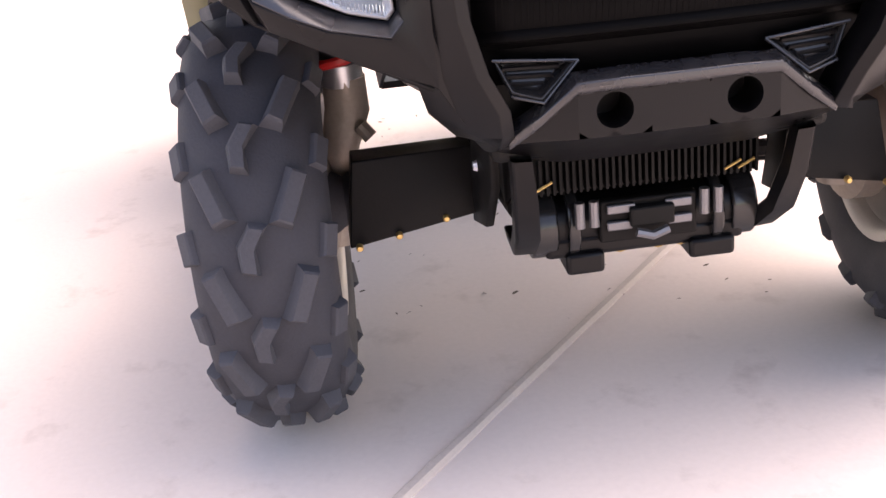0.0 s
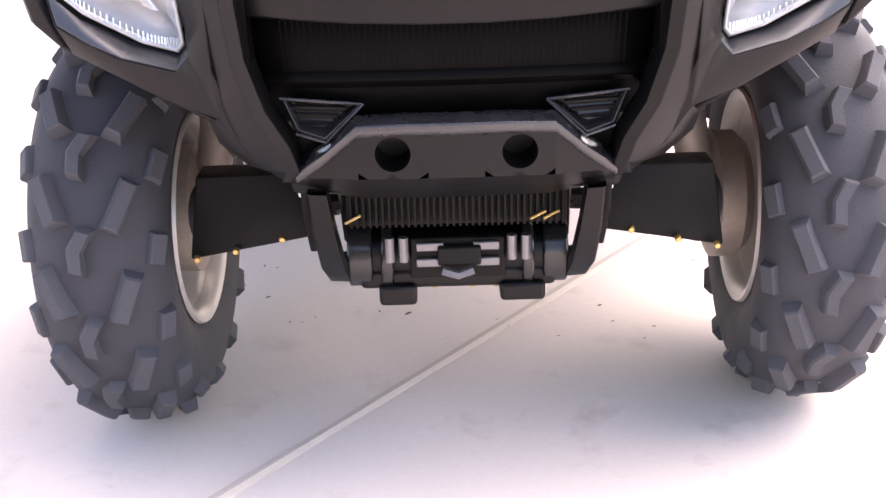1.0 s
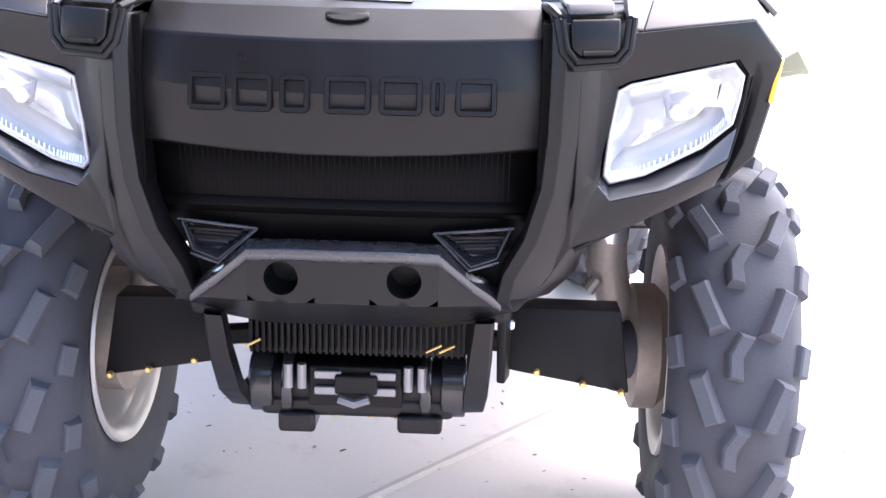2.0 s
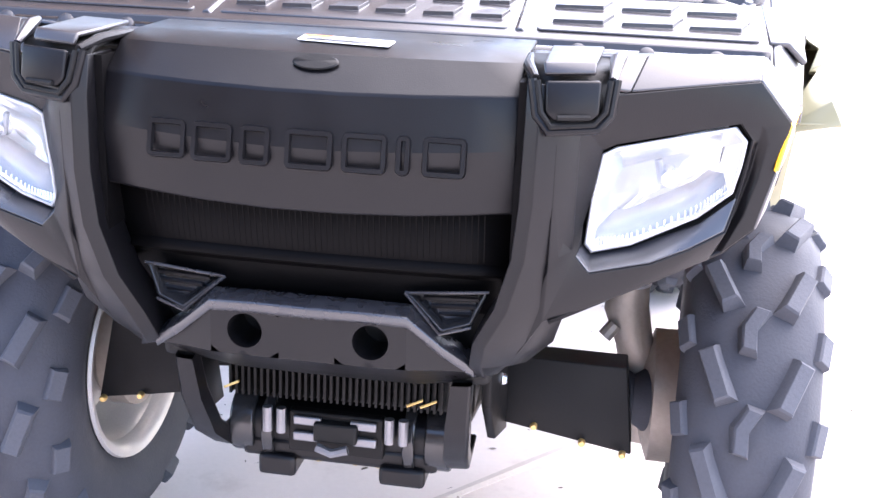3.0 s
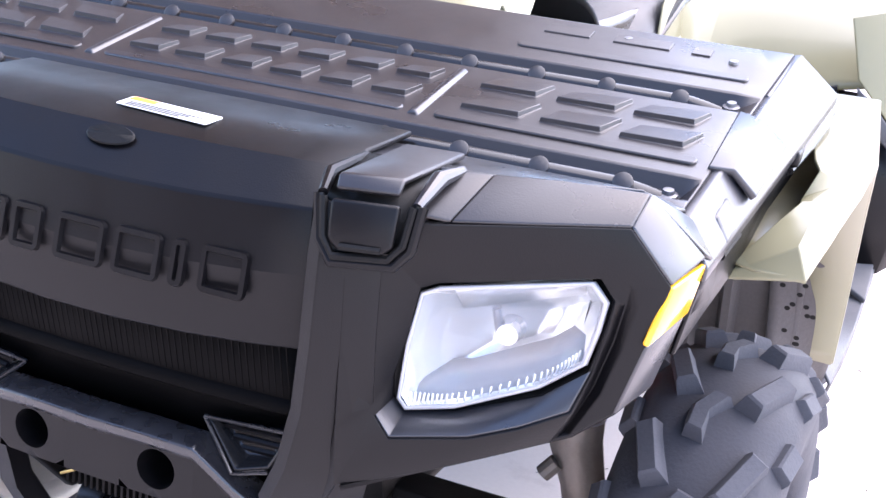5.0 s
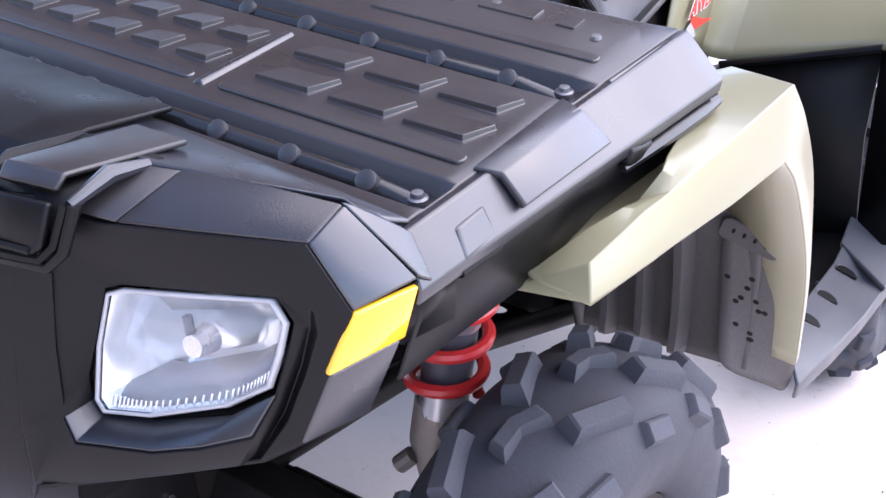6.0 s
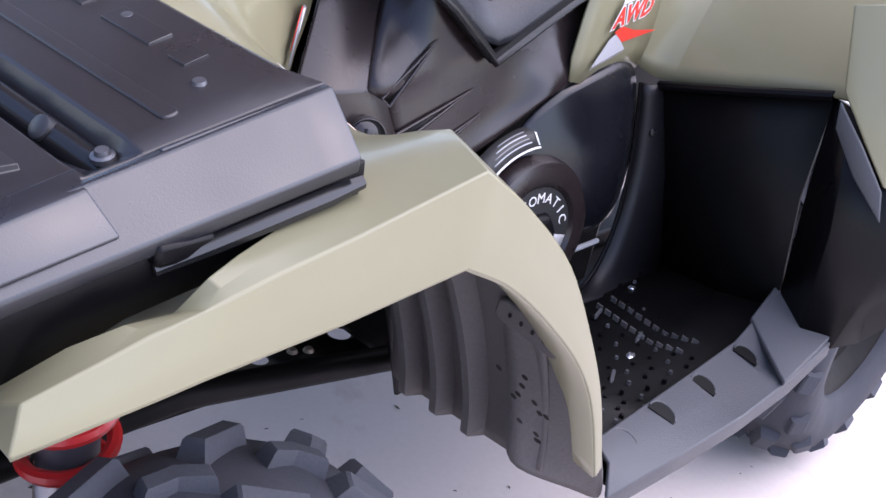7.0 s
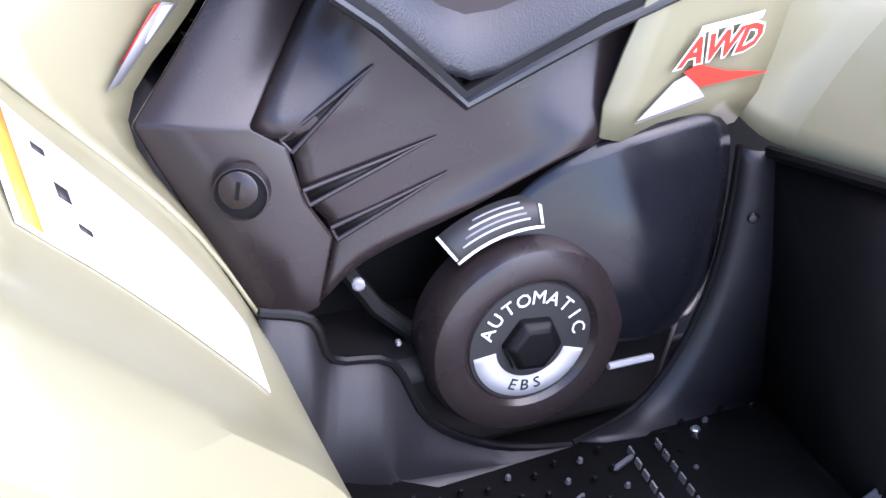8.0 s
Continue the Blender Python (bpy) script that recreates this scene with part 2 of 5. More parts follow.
# dry bits and grit lying on the concrete
rng = random.Random(5)
bm = bmesh.new()
for i in range(150):
    x, y = rng.uniform(-0.5, 0.95), rng.uniform(0.2, 2.2)
    r = rng.choice((0.003, 0.004, 0.005, 0.007))
    m = pose(x, y, 0.0015, rng.uniform(-25, 25), rng.uniform(-25, 25), rng.uniform(0, 360))
    vs = [bm.verts.new(m @ Vector((r * k * math.cos(a), 0.5 * r * k * math.sin(a), h))) for a, k, h in ((0, 1.5, 0), (1.2, 0.8, 0.001), (2.6, 1.1, 0), (3.9, 0.7, 0.001), (5.2, 1.2, 0))]
    bm.faces.new(vs)
tagged(part("leaf_litter", bm, DEBRIS), "small dark dry bits scattered on the concrete", "litter", kind="stuff")

# unseen house wall behind the camera and carport roof, added to block sky light and darken reflections; the rest lies
# open to a bright, hazy sky
HOUSE = mat("grey_render", (0.14, 0.115, 0.10), 0.9, bump=0.3, scale=120, vary=0.06)
SOFFIT = mat("brown_soffit_boards", (0.20, 0.155, 0.125), 0.7, bump=0.2, scale=60, vary=0.2, blotch=3)
carport = new("carport")
tagged(carport, "unseen flat carport roof added to block sky light, brown boards on steel posts", "carport")
for k in range(12):
    y0 = 0.25 + 0.45 * k
    part("roof_board", box(-4.6, ROOF_X, y0, y0 + 0.44, 2.62, 2.65), SOFFIT, carport)
part("roof_sheet", box(-4.7, ROOF_X + 0.1, 0.2, 5.7, 2.66, 2.72), HOUSE, carport)
for px, py in ((-4.5, 5.5), (-4.5, 3.0), (-4.5, 0.4), (-0.7, 5.5)):
    part("post", box(px - 0.045, px + 0.045, py - 0.045, py + 0.045, 0.0, 2.62), GREYPRINT, carport, bevel=0.006)
house = new("house")
tagged(house, "unseen dark rendered house wall added to darken reflections, with eave and shut garage door", "house")
part("wall", box(-9.0, 0.6, -8.9, -8.6, 0, 5.0), HOUSE, house)
part("eave", box(-9.2, 0.8, -8.9, -7.9, 5.0, 5.2), HOUSE, house, bevel=0.02)
door = part("garage_door", box(-2.6, 0.2, -8.62, -8.57, 0, 2.2), GREYPRINT, house)
for k in range(5):
    part("door_panel", box(-2.55, 0.15, -8.575, -8.55, 0.05 + 0.43 * k, 0.43 + 0.43 * k), GREYPRINT, door, bevel=0.01)

# ---- the quad bike ----
bike = new("quad_bike")
bike.empty_display_size = 0.2
tagged(bike, "black and olive green four-wheel quad bike parked on concrete", "quad bike")

# front wheels ------------------------------------------------------
TYRE = [(0.160, -0.070), (0.167, -0.088), (0.20, -0.099), (0.235, -0.103), (0.262, -0.096), (0.283, -0.076), (0.294, -0.044), (0.298, 0.0),
        (0.294, 0.044), (0.283, 0.076), (0.262, 0.096), (0.235, 0.103), (0.20, 0.099), (0.167, 0.088), (0.160, 0.070)]


def lug_mesh(name, w, l, h, bend=0.0):
    """One tread block: u across the tyre, v along it, rising by h, with sloped sides."""
    bm = bmesh.new()
    out = [(-w / 2, -l / 2), (w / 2, -l / 2), (w / 2 + bend, 0), (w / 2, l / 2), (-w / 2, l / 2), (-w / 2 + bend, 0)]
    low = [bm.verts.new((u * 1.35, v * 1.12, -0.008)) for u, v in out]
    mid = [bm.verts.new((u, v, h * 0.82)) for u, v in out]
    top = [bm.verts.new((u * 0.8, v * 0.92, h)) for u, v in out]
    for a, b in ((low, mid), (mid, top)):
        for i in range(6):
            j = (i + 1) % 6
            bm.faces.new((a[i], a[j], b[j], b[i]))
    bm.faces.new(top)
    bmesh.ops.recalc_face_normals(bm, faces=bm.faces[:])
    me = bpy.data.meshes.new(name)
    bm.to_mesh(me)
    bm.free()
    smooth(me, 30)
    me.materials.append(KNOB)
    return me


LUGS = [lug_mesh("tread_block", 0.025, 0.068, 0.017), lug_mesh("tread_block", 0.022, 0.060, 0.017, 0.010), lug_mesh("tread_block", 0.026, 0.042, 0.014)]


def wheel(name, label, centre, steer, width=1.0, out=1, phase=0.0):
    """A wheel that turns about x: steel rim, tyre, hub and separate tread blocks. out: the side its open face looks to."""
    axle = Matrix.Translation(centre) @ pose(0, 0, 0, 0, 0, steer) @ pose(0, 0, 0, 0, 90, 0)
    rim_prof = [(0.0, 0.018), (0.045, 0.022), (0.06, 0.012), (0.115, 0.008), (0.132, -0.02), (0.137, -0.06), (0.152, -0.078), (0.160, -0.084), (0.168, -0.090), (0.166, -0.096),
                (0.154, -0.092), (0.146, -0.080), (0.140, -0.056), (0.137, 0.0), (0.140, 0.056), (0.146, 0.064), (0.154, 0.069), (0.159, 0.070), (0.158, 0.067), (0.154, 0.064), (0.150, 0.060), (0.130, 0.045), (0.118, 0.03), (0.06, 0.034), (0.0, 0.036)]
    rim = part(name, spin([(r, h * width * out) for r, h in rim_prof], axle, 48), RIM if name == "front_wheel" else STEEL_BLACK, bike, label, angle=40)
    part("tyre", spin([(r, h * width) for r, h in TYRE], axle, 72), RUBBER, rim, "worn dark rubber tyre with knobbly tread", angle=60)
    part("wheel_disc", spin([(0.0, 0.056), (0.045, 0.056), (0.06, 0.050), (0.120, 0.052), (0.148, 0.074), (0.161, 0.078), (0.162, 0.073)], axle @ Matrix.Diagonal((1, 1, out * width, 1)), 40), STEEL_BLACK, rim, "black wheel disc", angle=40)
    for k in range(4):
        a = radians(90 * k + 20)
        part("wheel_nut", spin([(0.0, 0.068 * width), (0.008, 0.067 * width), (0.010, 0.04 * width)], axle @ Matrix.Translation((0.05 * math.cos(a), 0.05 * math.sin(a), 0.0)) @ Matrix.Diagonal((1, 1, out, 1)), 6), BRIGHT, rim)
    inv = 15
    for k in range(inv):
        base = math.tau * k / inv + phase
        # across offset, along offset, tilt, mesh, radius
        rowset = [(-0.050, 0.00, 22, 0), (0.052, 0.06, -22, 0), (-0.002, 0.53, -14, 1), (-0.090, 0.5, 12, 2), (0.090, 0.56, -12, 2)]
        for across, along, tilt, kind in rowset:
            ang = base + along * math.tau / inv
            u = across
            r = 0.296 - 1.6 * u * u - (0.022 if abs(u) > 0.07 else 0.0)
            lean = math.degrees(math.asin(max(-0.9, min(0.9, u / 0.118)))) * (0.75 if abs(u) < 0.07 else 1.0)
            ob = new("tread_block", LUGS[kind])
            ob.parent = rim
            m = axle @ pose(0, 0, 0, 0, 0, math.degrees(ang)) @ Matrix.Translation((r, 0, u * width))
            # local frame: x outwards -> block z outwards, block v along the turn, block u across
            m = m @ Matrix(((0, 0, 1, 0), (0, 1, 0, 0), (-1, 0, 0, 0), (0, 0, 0, 1))) @ pose(0, 0, 0, 0, -lean, 0) @ pose(0, 0, 0, 0, 0, tilt)
            ob.matrix_basis = m @ Matrix.Diagonal((width, 1, 1, 1))
    return rim


wheel("front_wheel", "pale steel rim of a front wheel", (0.526, 0.092, 0.313), -3, width=0.88, out=1)
wheel("front_wheel", "pale steel rim of a front wheel", (-0.478, 0.075, 0.313), -2, width=0.91, out=-1, phase=0.1)
wheel("rear_wheel", "black steel rim of a rear wheel", (0.485, 1.62, 0.315), 0, width=1.2, out=1)
wheel("rear_wheel", "black steel rim of a rear wheel", (-0.485, 1.62, 0.315), 0, width=1.2, out=-1)

# suspension, both sides -------------------------------------------
for s in (1, -1):
    # broad arm guard plate with turned-over edges
    arm = part("arm_guard", faces([(0.20, -0.096, 0.432), (0.358, -0.092, 0.428), (0.372, -0.112, 0.316), (0.372, -0.112, 0.316), (0.20, -0.118, 0.348), (0.20, -0.05, 0.432), (0.358, -0.04, 0.428), (0.372, -0.03, 0.31)],
                                  [(0, 1, 2, 4), (0, 5, 6, 1), (1, 6, 7, 2)], s), STEEL_BLACK, bike, "black plastic guard over the suspension arm", bevel=0.003, thick=0.006)
    for bx, by, bz in ((0.243, -0.118, 0.345), (0.308, -0.124, 0.331), (0.362, -0.128, 0.322)):
        part("bolt", spin([(0, -0.006), (0.0035, -0.0055), (0.005, -0.003), (0.005, 0.003)], frame_of((bx * s, by, bz), (0, 1, 0.1)), 10), GOLD, arm)
    part("lower_arm", tube([(0.18 * s, 0.06, 0.33), (0.40 * s, 0.10, 0.30)], 0.017), STEEL_BLACK, bike)
    # strut casting that rises behind the wheel
    strut = part("strut", tube([(0.405 * s, 0.105, 0.25), (0.392 * s, 0.105, 0.33), (0.370 * s, 0.102, 0.40), (0.355 * s, 0.10, 0.45), (0.355 * s, 0.098, 0.500)], [0.040, 0.034, 0.028, 0.033, 0.031], n=16), ALU, bike, "dusty cast metal strut body")
    part("strut_clamp", tube([(0.340 * s, 0.075, 0.43), (0.326 * s, 0.07, 0.412)], 0.011), ALU, strut)
    top = Vector((0.362 * s, 0.085, 0.715))
    low = Vector((0.357 * s, 0.098, 0.490))
    d = top - low
    part("damper_body", tube([low + d * 0.05, low + d * 0.50], 0.029, n=18), mat("damper_dark", (0.06, 0.062, 0.075), 0.4) if s > 0 else bpy.data.materials["damper_dark"], strut)
    part("damper_sleeve", tube([low + d * 0.50, low + d * 0.82], 0.031, n=18), BRIGHT, strut, "bright metal damper sleeve with a red sticker")
    part("damper_foot", tube([low, low + d * 0.14], 0.031, n=18), BRIGHT, strut)
    q = d.normalized()
    e1 = q.orthogonal().normalized()
    e2 = q.cross(e1)
    coil = []
    for i in range(141):
        f = i / 140
        a = f * math.tau * 4.6
        coil.append(low + d * (0.07 + 0.9 * f) + 0.041 * (math.cos(a) * e1 + math.sin(a) * e2))
    part("coil_spring", tube(coil, 0.0075, n=8), RED, strut, "bright red coil spring")
    part("brake_housing", spin([(0.0, -0.02), (0.085, -0.02), (0.10, -0.005), (0.10, 0.03), (0.06, 0.045), (0, 0.045)], Matrix.Translation((0.432 * s, 0.105, 0.315)) @ pose(0, 0, 0, 0, -90 * s, 0) @ pose(0, 0, 0, 0, 0, 0), 28), ALU, bike, "dusty cast brake housing", angle=40)
    part("axle_boot", spin([(0.03, 0.0), (0.038, 0.02), (0.032, 0.03), (0.042, 0.045), (0.036, 0.055), (0.046, 0.07), (0.046, 0.085)], Matrix.Translation((0.32 * s, 0.055, 0.325)) @ pose(0, 0, 0, 0, 90 * s, 0), 20), RUBBER, bike)
    part("axle_shaft", tube([(0.10 * s, 0.06, 0.34), (0.36 * s, 0.05, 0.322)], 0.013, n=10), STEEL_BLACK, bike)

# frame and engine block behind the bodywork ------------------------
part("frame_rail", box(-0.13, 0.13, -0.16, 0.20, 0.30, 0.335), STEEL_BLACK, bike, bevel=0.006)
part("frame_rail", box(-0.13, 0.13, 0.86, 1.6, 0.301, 0.335), STEEL_BLACK, bike, bevel=0.006)
# belly plate with round drain holes, through which the concrete shows
bm = bmesh.new()
half = [(0.10, 0.16), (0.12, 0.45), (0.135, 0.65), (0.165, 0.80), (0.165, 0.865)]
outline = half + [(-x, y) for x, y in reversed(half)]
loops = [outline]
for x, y, r in ((0.125, 0.790, 0.014), (0.084, 0.742, 0.019), (0.074, 0.590, 0.016), (0.055, 0.523, 0.015), (0.052, 0.362, 0.012), (0.088, 0.262, 0.017)):
    for q in (1, -1):
        loops.append([(x * q + r * math.cos(k * math.tau / 18), y + r * math.sin(k * math.tau / 18)) for k in range(18)])
edges = []
for lp in loops:
    vs = [bm.verts.new((x, y, 0.290)) for x, y in lp]
    edges += [bm.edges.new((vs[k], vs[(k + 1) % len(vs)])) for k in range(len(vs))]
bmesh.ops.triangle_fill(bm, use_beauty=True, use_dissolve=False, edges=edges)
belly = part("belly_plate", bm, STEEL_BLACK, bike, "black belly plate with round drain holes", thick=0.004)
for x, y in ((0.086, 0.645), (0.096, 0.668)):
    part("bolt", spin([(0, 0.006), (0.006, 0.005), (0.009, 0.0)], Matrix.Translation((x, y, 0.292)), 10), ALU, belly)
part("engine_block", box(-0.14, 0.10, 0.62, 1.30, 0.34, 0.70), DEEP, bike, bevel=0.01)
part("radiator_tank", box(-0.20, 0.20, -0.30, 0.0, 0.47, 0.82), DEEP, bike, bevel=0.01)
part("skid_plate", box(-0.275, 0.275, 0.84, 1.42, 0.285, 0.30), STEEL_BLACK, bike)
part("airbox", box(-0.12, 0.12, 0.95, 1.50, 0.46, 0.80), DEEP, bike, bevel=0.01)
part("gearbox", box(0.06, 0.215, 0.72, 1.22, 0.31, 0.46), DEEP, bike, bevel=0.02)
part("front_bulkhead", box(-0.16, 0.16, -0.10, 0.28, 0.335, 0.52), STEEL_BLACK, bike, bevel=0.008)
for s in (1, -1):
    part("frame_tube", tube([(0.14 * s, -0.10, 0.34), (0.20 * s, 0.35, 0.40), (0.22 * s, 0.75, 0.33)], 0.019, n=12), STEEL_BLACK, bike)

# nose, grille and fascia ------------------------------------------
XS = [-0.222, -0.172, -0.11, -0.038, 0.038, 0.11, 0.172, 0.222]


def bow(x):
    return 1 - (x / 0.222) ** 2


# hood: top, slanted strip and badge face, bowed across
prof = [(-0.20, 0.860, 0.0, 0.0), (-0.292, 0.858, 0.004, 0.0), (-0.334, 0.850, 0.010, -0.002), (-0.372, 0.822, 0.018, -0.006), (-0.384, 0.770, 0.018, -0.010), (-0.378, 0.705, 0.016, -0.012), (-0.350, 0.698, 0.010, -0.008)]
hood = part("hood", grid([[(x, y - by * bow(x), z + bz * bow(x)) for x in XS] for y, z, by, bz in prof]), BLACK, bike, "matt black moulded nose panel", thick=0.006, bevel=0.0025, angle=12)
# raised plain outlines in place of the maker's lettering
for u, w in ((-0.146, 0.044), (-0.095, 0.046), (-0.048, 0.034), (0.010, 0.052), (0.068, 0.048), (0.108, 0.016), (0.150, 0.046)):
    m = frame_of((u, -0.3885 - 0.0180 * bow(u), 0.760), (u * 0.18, -1, 0.2))
    bm = bmesh.new()
    loops = []
    for inset, h in ((0.0, -0.002), (0.0012, 0.0022), (0.0058, 0.0022), (0.0070, -0.002)):
        loops.append([bm.verts.new(m @ Vector((p, q, h))) for p, q in rounded(w - 2 * inset, 0.042 - 2 * inset, max(0.0008, 0.007 - inset), 3)])
    for lo, hi in zip(loops, loops[1:]):
        for i in range(len(lo)):
            j = (i + 1) % len(lo)
            bm.faces.new((lo[i], lo[j], hi[j], hi[i]))
    part("badge_block", bm, BLACK, hood)
part("badge_oval", spin([(0, 0.0012), (0.93, 0.0012), (1.0, 0.0)], frame_of((0.004, -0.3595, 0.8440), (0, -0.56, 0.83)) @ Matrix.Diagonal((0.025, 0.012, 1, 1)), 32), DEEP, hood, "small oval black badge")
lab = frame_of((0.022, -0.300, 0.8605), (0, -0.12, 1), (0.05, 1, 0)) @ pose(0, 0, 0, 0, 0, -2)
wl_ob = part("warning_label", prism(rounded(0.104, 0.026, 0.002, 2), lab, 0.0008), WHITE, bike, "white and orange warning label on the nose")
part("label_band", prism([(-0.05, 0.003), (-0.02, 0.003), (-0.02, 0.0115), (-0.05, 0.0115)], lab, 0.0012), ORANGE, wl_ob)
for k in range(3):
    part("label_line", prism([(-0.044, -0.001 - 0.004 * k), (0.04 - 0.01 * k, -0.001 - 0.004 * k), (0.04 - 0.01 * k, -0.003 - 0.004 * k), (-0.044, -0.003 - 0.004 * k)], lab, 0.0012), INK, wl_ob)

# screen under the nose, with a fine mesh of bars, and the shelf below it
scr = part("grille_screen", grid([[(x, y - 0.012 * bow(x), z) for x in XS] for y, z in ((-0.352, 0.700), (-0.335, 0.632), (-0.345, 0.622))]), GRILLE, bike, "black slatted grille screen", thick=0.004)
bm = bmesh.new()
for k in range(58):
    x = -0.19 + 0.38 * k / 57
    tube([(x, -0.3535 - 0.012 * bow(x), 0.699), (x, -0.3365 - 0.012 * bow(x), 0.634)], 0.0011, bm, 5)
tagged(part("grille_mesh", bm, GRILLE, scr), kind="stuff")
# the darker black paints shade into the gaps beside and below the nose
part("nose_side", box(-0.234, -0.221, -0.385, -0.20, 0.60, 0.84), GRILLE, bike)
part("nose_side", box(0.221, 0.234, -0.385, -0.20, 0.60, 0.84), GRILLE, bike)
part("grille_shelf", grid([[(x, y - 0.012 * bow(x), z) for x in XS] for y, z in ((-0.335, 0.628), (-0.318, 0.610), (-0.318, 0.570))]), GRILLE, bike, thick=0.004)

# bumper: holed upper band, sloped lower band, shiny lip and V shaped ends
HX, HZ, HR = 0.072, 0.541, 0.0205
bm = bmesh.new()


def bv(x, z, y=None):
    """A point of the bumper's face, which bows forward in the middle."""
    return bm.verts.new((x, -0.362 - 0.010 * bow(x) if y is None else y, z))


for cx in (-HX, HX):
    ring = [(math.cos(k * math.tau / 20), math.sin(k * math.tau / 20)) for k in range(20)]
    lo = [bv(cx + HR * a, HZ + HR * b) for a, b in ring]
    deep = [bm.verts.new((cx + HR * a, -0.31, HZ + HR * b)) for a, b in ring]
    hi = [bv(cx + 0.04 * a / max(abs(a), abs(b)), 0.540 + 0.028 * b / max(abs(a), abs(b))) for a, b in ring]
    for k in range(20):
        j = (k + 1) % 20
        bm.faces.new((lo[k], lo[j], hi[j], hi[k]))
        bm.faces.new((lo[k], deep[k], deep[j], lo[j]))
    bm.faces.new(deep)
bm.faces.new((bv(-0.032, 0.512), bv(0.032, 0.512), bv(0.032, 0.568), bv(-0.032, 0.568)))
LOW = [(-0.207, 0.489, -0.298), (-0.160, 0.468, -0.284), (-0.112, 0.457, -0.276), (-0.072, 0.456, -0.275), (-0.032, 0.456, -0.276), (0.032, 0.456, -0.276), (0.072, 0.456, -0.275), (0.112, 0.457, -0.276), (0.160, 0.468, -0.284), (0.207, 0.489, -0.298)]
MID = [(-0.184, 0.507, -0.343), (-0.150, 0.510, -0.355), (-0.112, 0.512, None), (-0.072, 0.512, None), (-0.032, 0.512, None), (0.032, 0.512, None), (0.072, 0.512, None), (0.112, 0.512, None), (0.150, 0.510, -0.355), (0.184, 0.507, -0.343)]
for i in range(9):
    a, b, c, d = LOW[i], LOW[i + 1], MID[i + 1], MID[i]
    bm.faces.new((bv(*a), bv(*b), bv(*c), bv(*d)))
for q in (1, -1):
    bm.faces.new((bv(0.112 * q, 0.512), bv(0.150 * q, 0.510, -0.355), bv(0.150 * q, 0.534, -0.356), bv(0.112 * q, 0.568)))
    bm.faces.new((bv(0.150 * q, 0.510, -0.355), bv(0.184 * q, 0.507, -0.343), bv(0.150 * q, 0.534, -0.356)))
    bm.faces.new((bv(0.184 * q, 0.507, -0.343), bv(0.207 * q, 0.489, -0.298), bv(0.235 * q, 0.530, -0.33)))
bmesh.ops.remove_doubles(bm, verts=bm.verts[:], dist=1e-4)
bumper = part("bumper", bm, BLACK, bike, "matt black front bumper with two round holes", angle=32)
line = [(-0.186, -0.345, 0.506), (-0.150, -0.359, 0.533), (-0.112, -0.369, 0.566), (-0.06, -0.372, 0.568), (0.0, -0.374, 0.568), (0.06, -0.372, 0.568), (0.112, -0.369, 0.566), (0.150, -0.359, 0.533), (0.186, -0.345, 0.506)]
part("bumper_lip", grid([[(x, y + dy, z + dz) for x, y, z in line] for dy, dz in ((0.0, -0.004), (-0.004, 0.002), (-0.0035, 0.008), (0.006, 0.013), (0.022, 0.015))]), WORN, bumper, "shiny worn upper edge of the bumper", thick=0.003, bevel=0.0015)

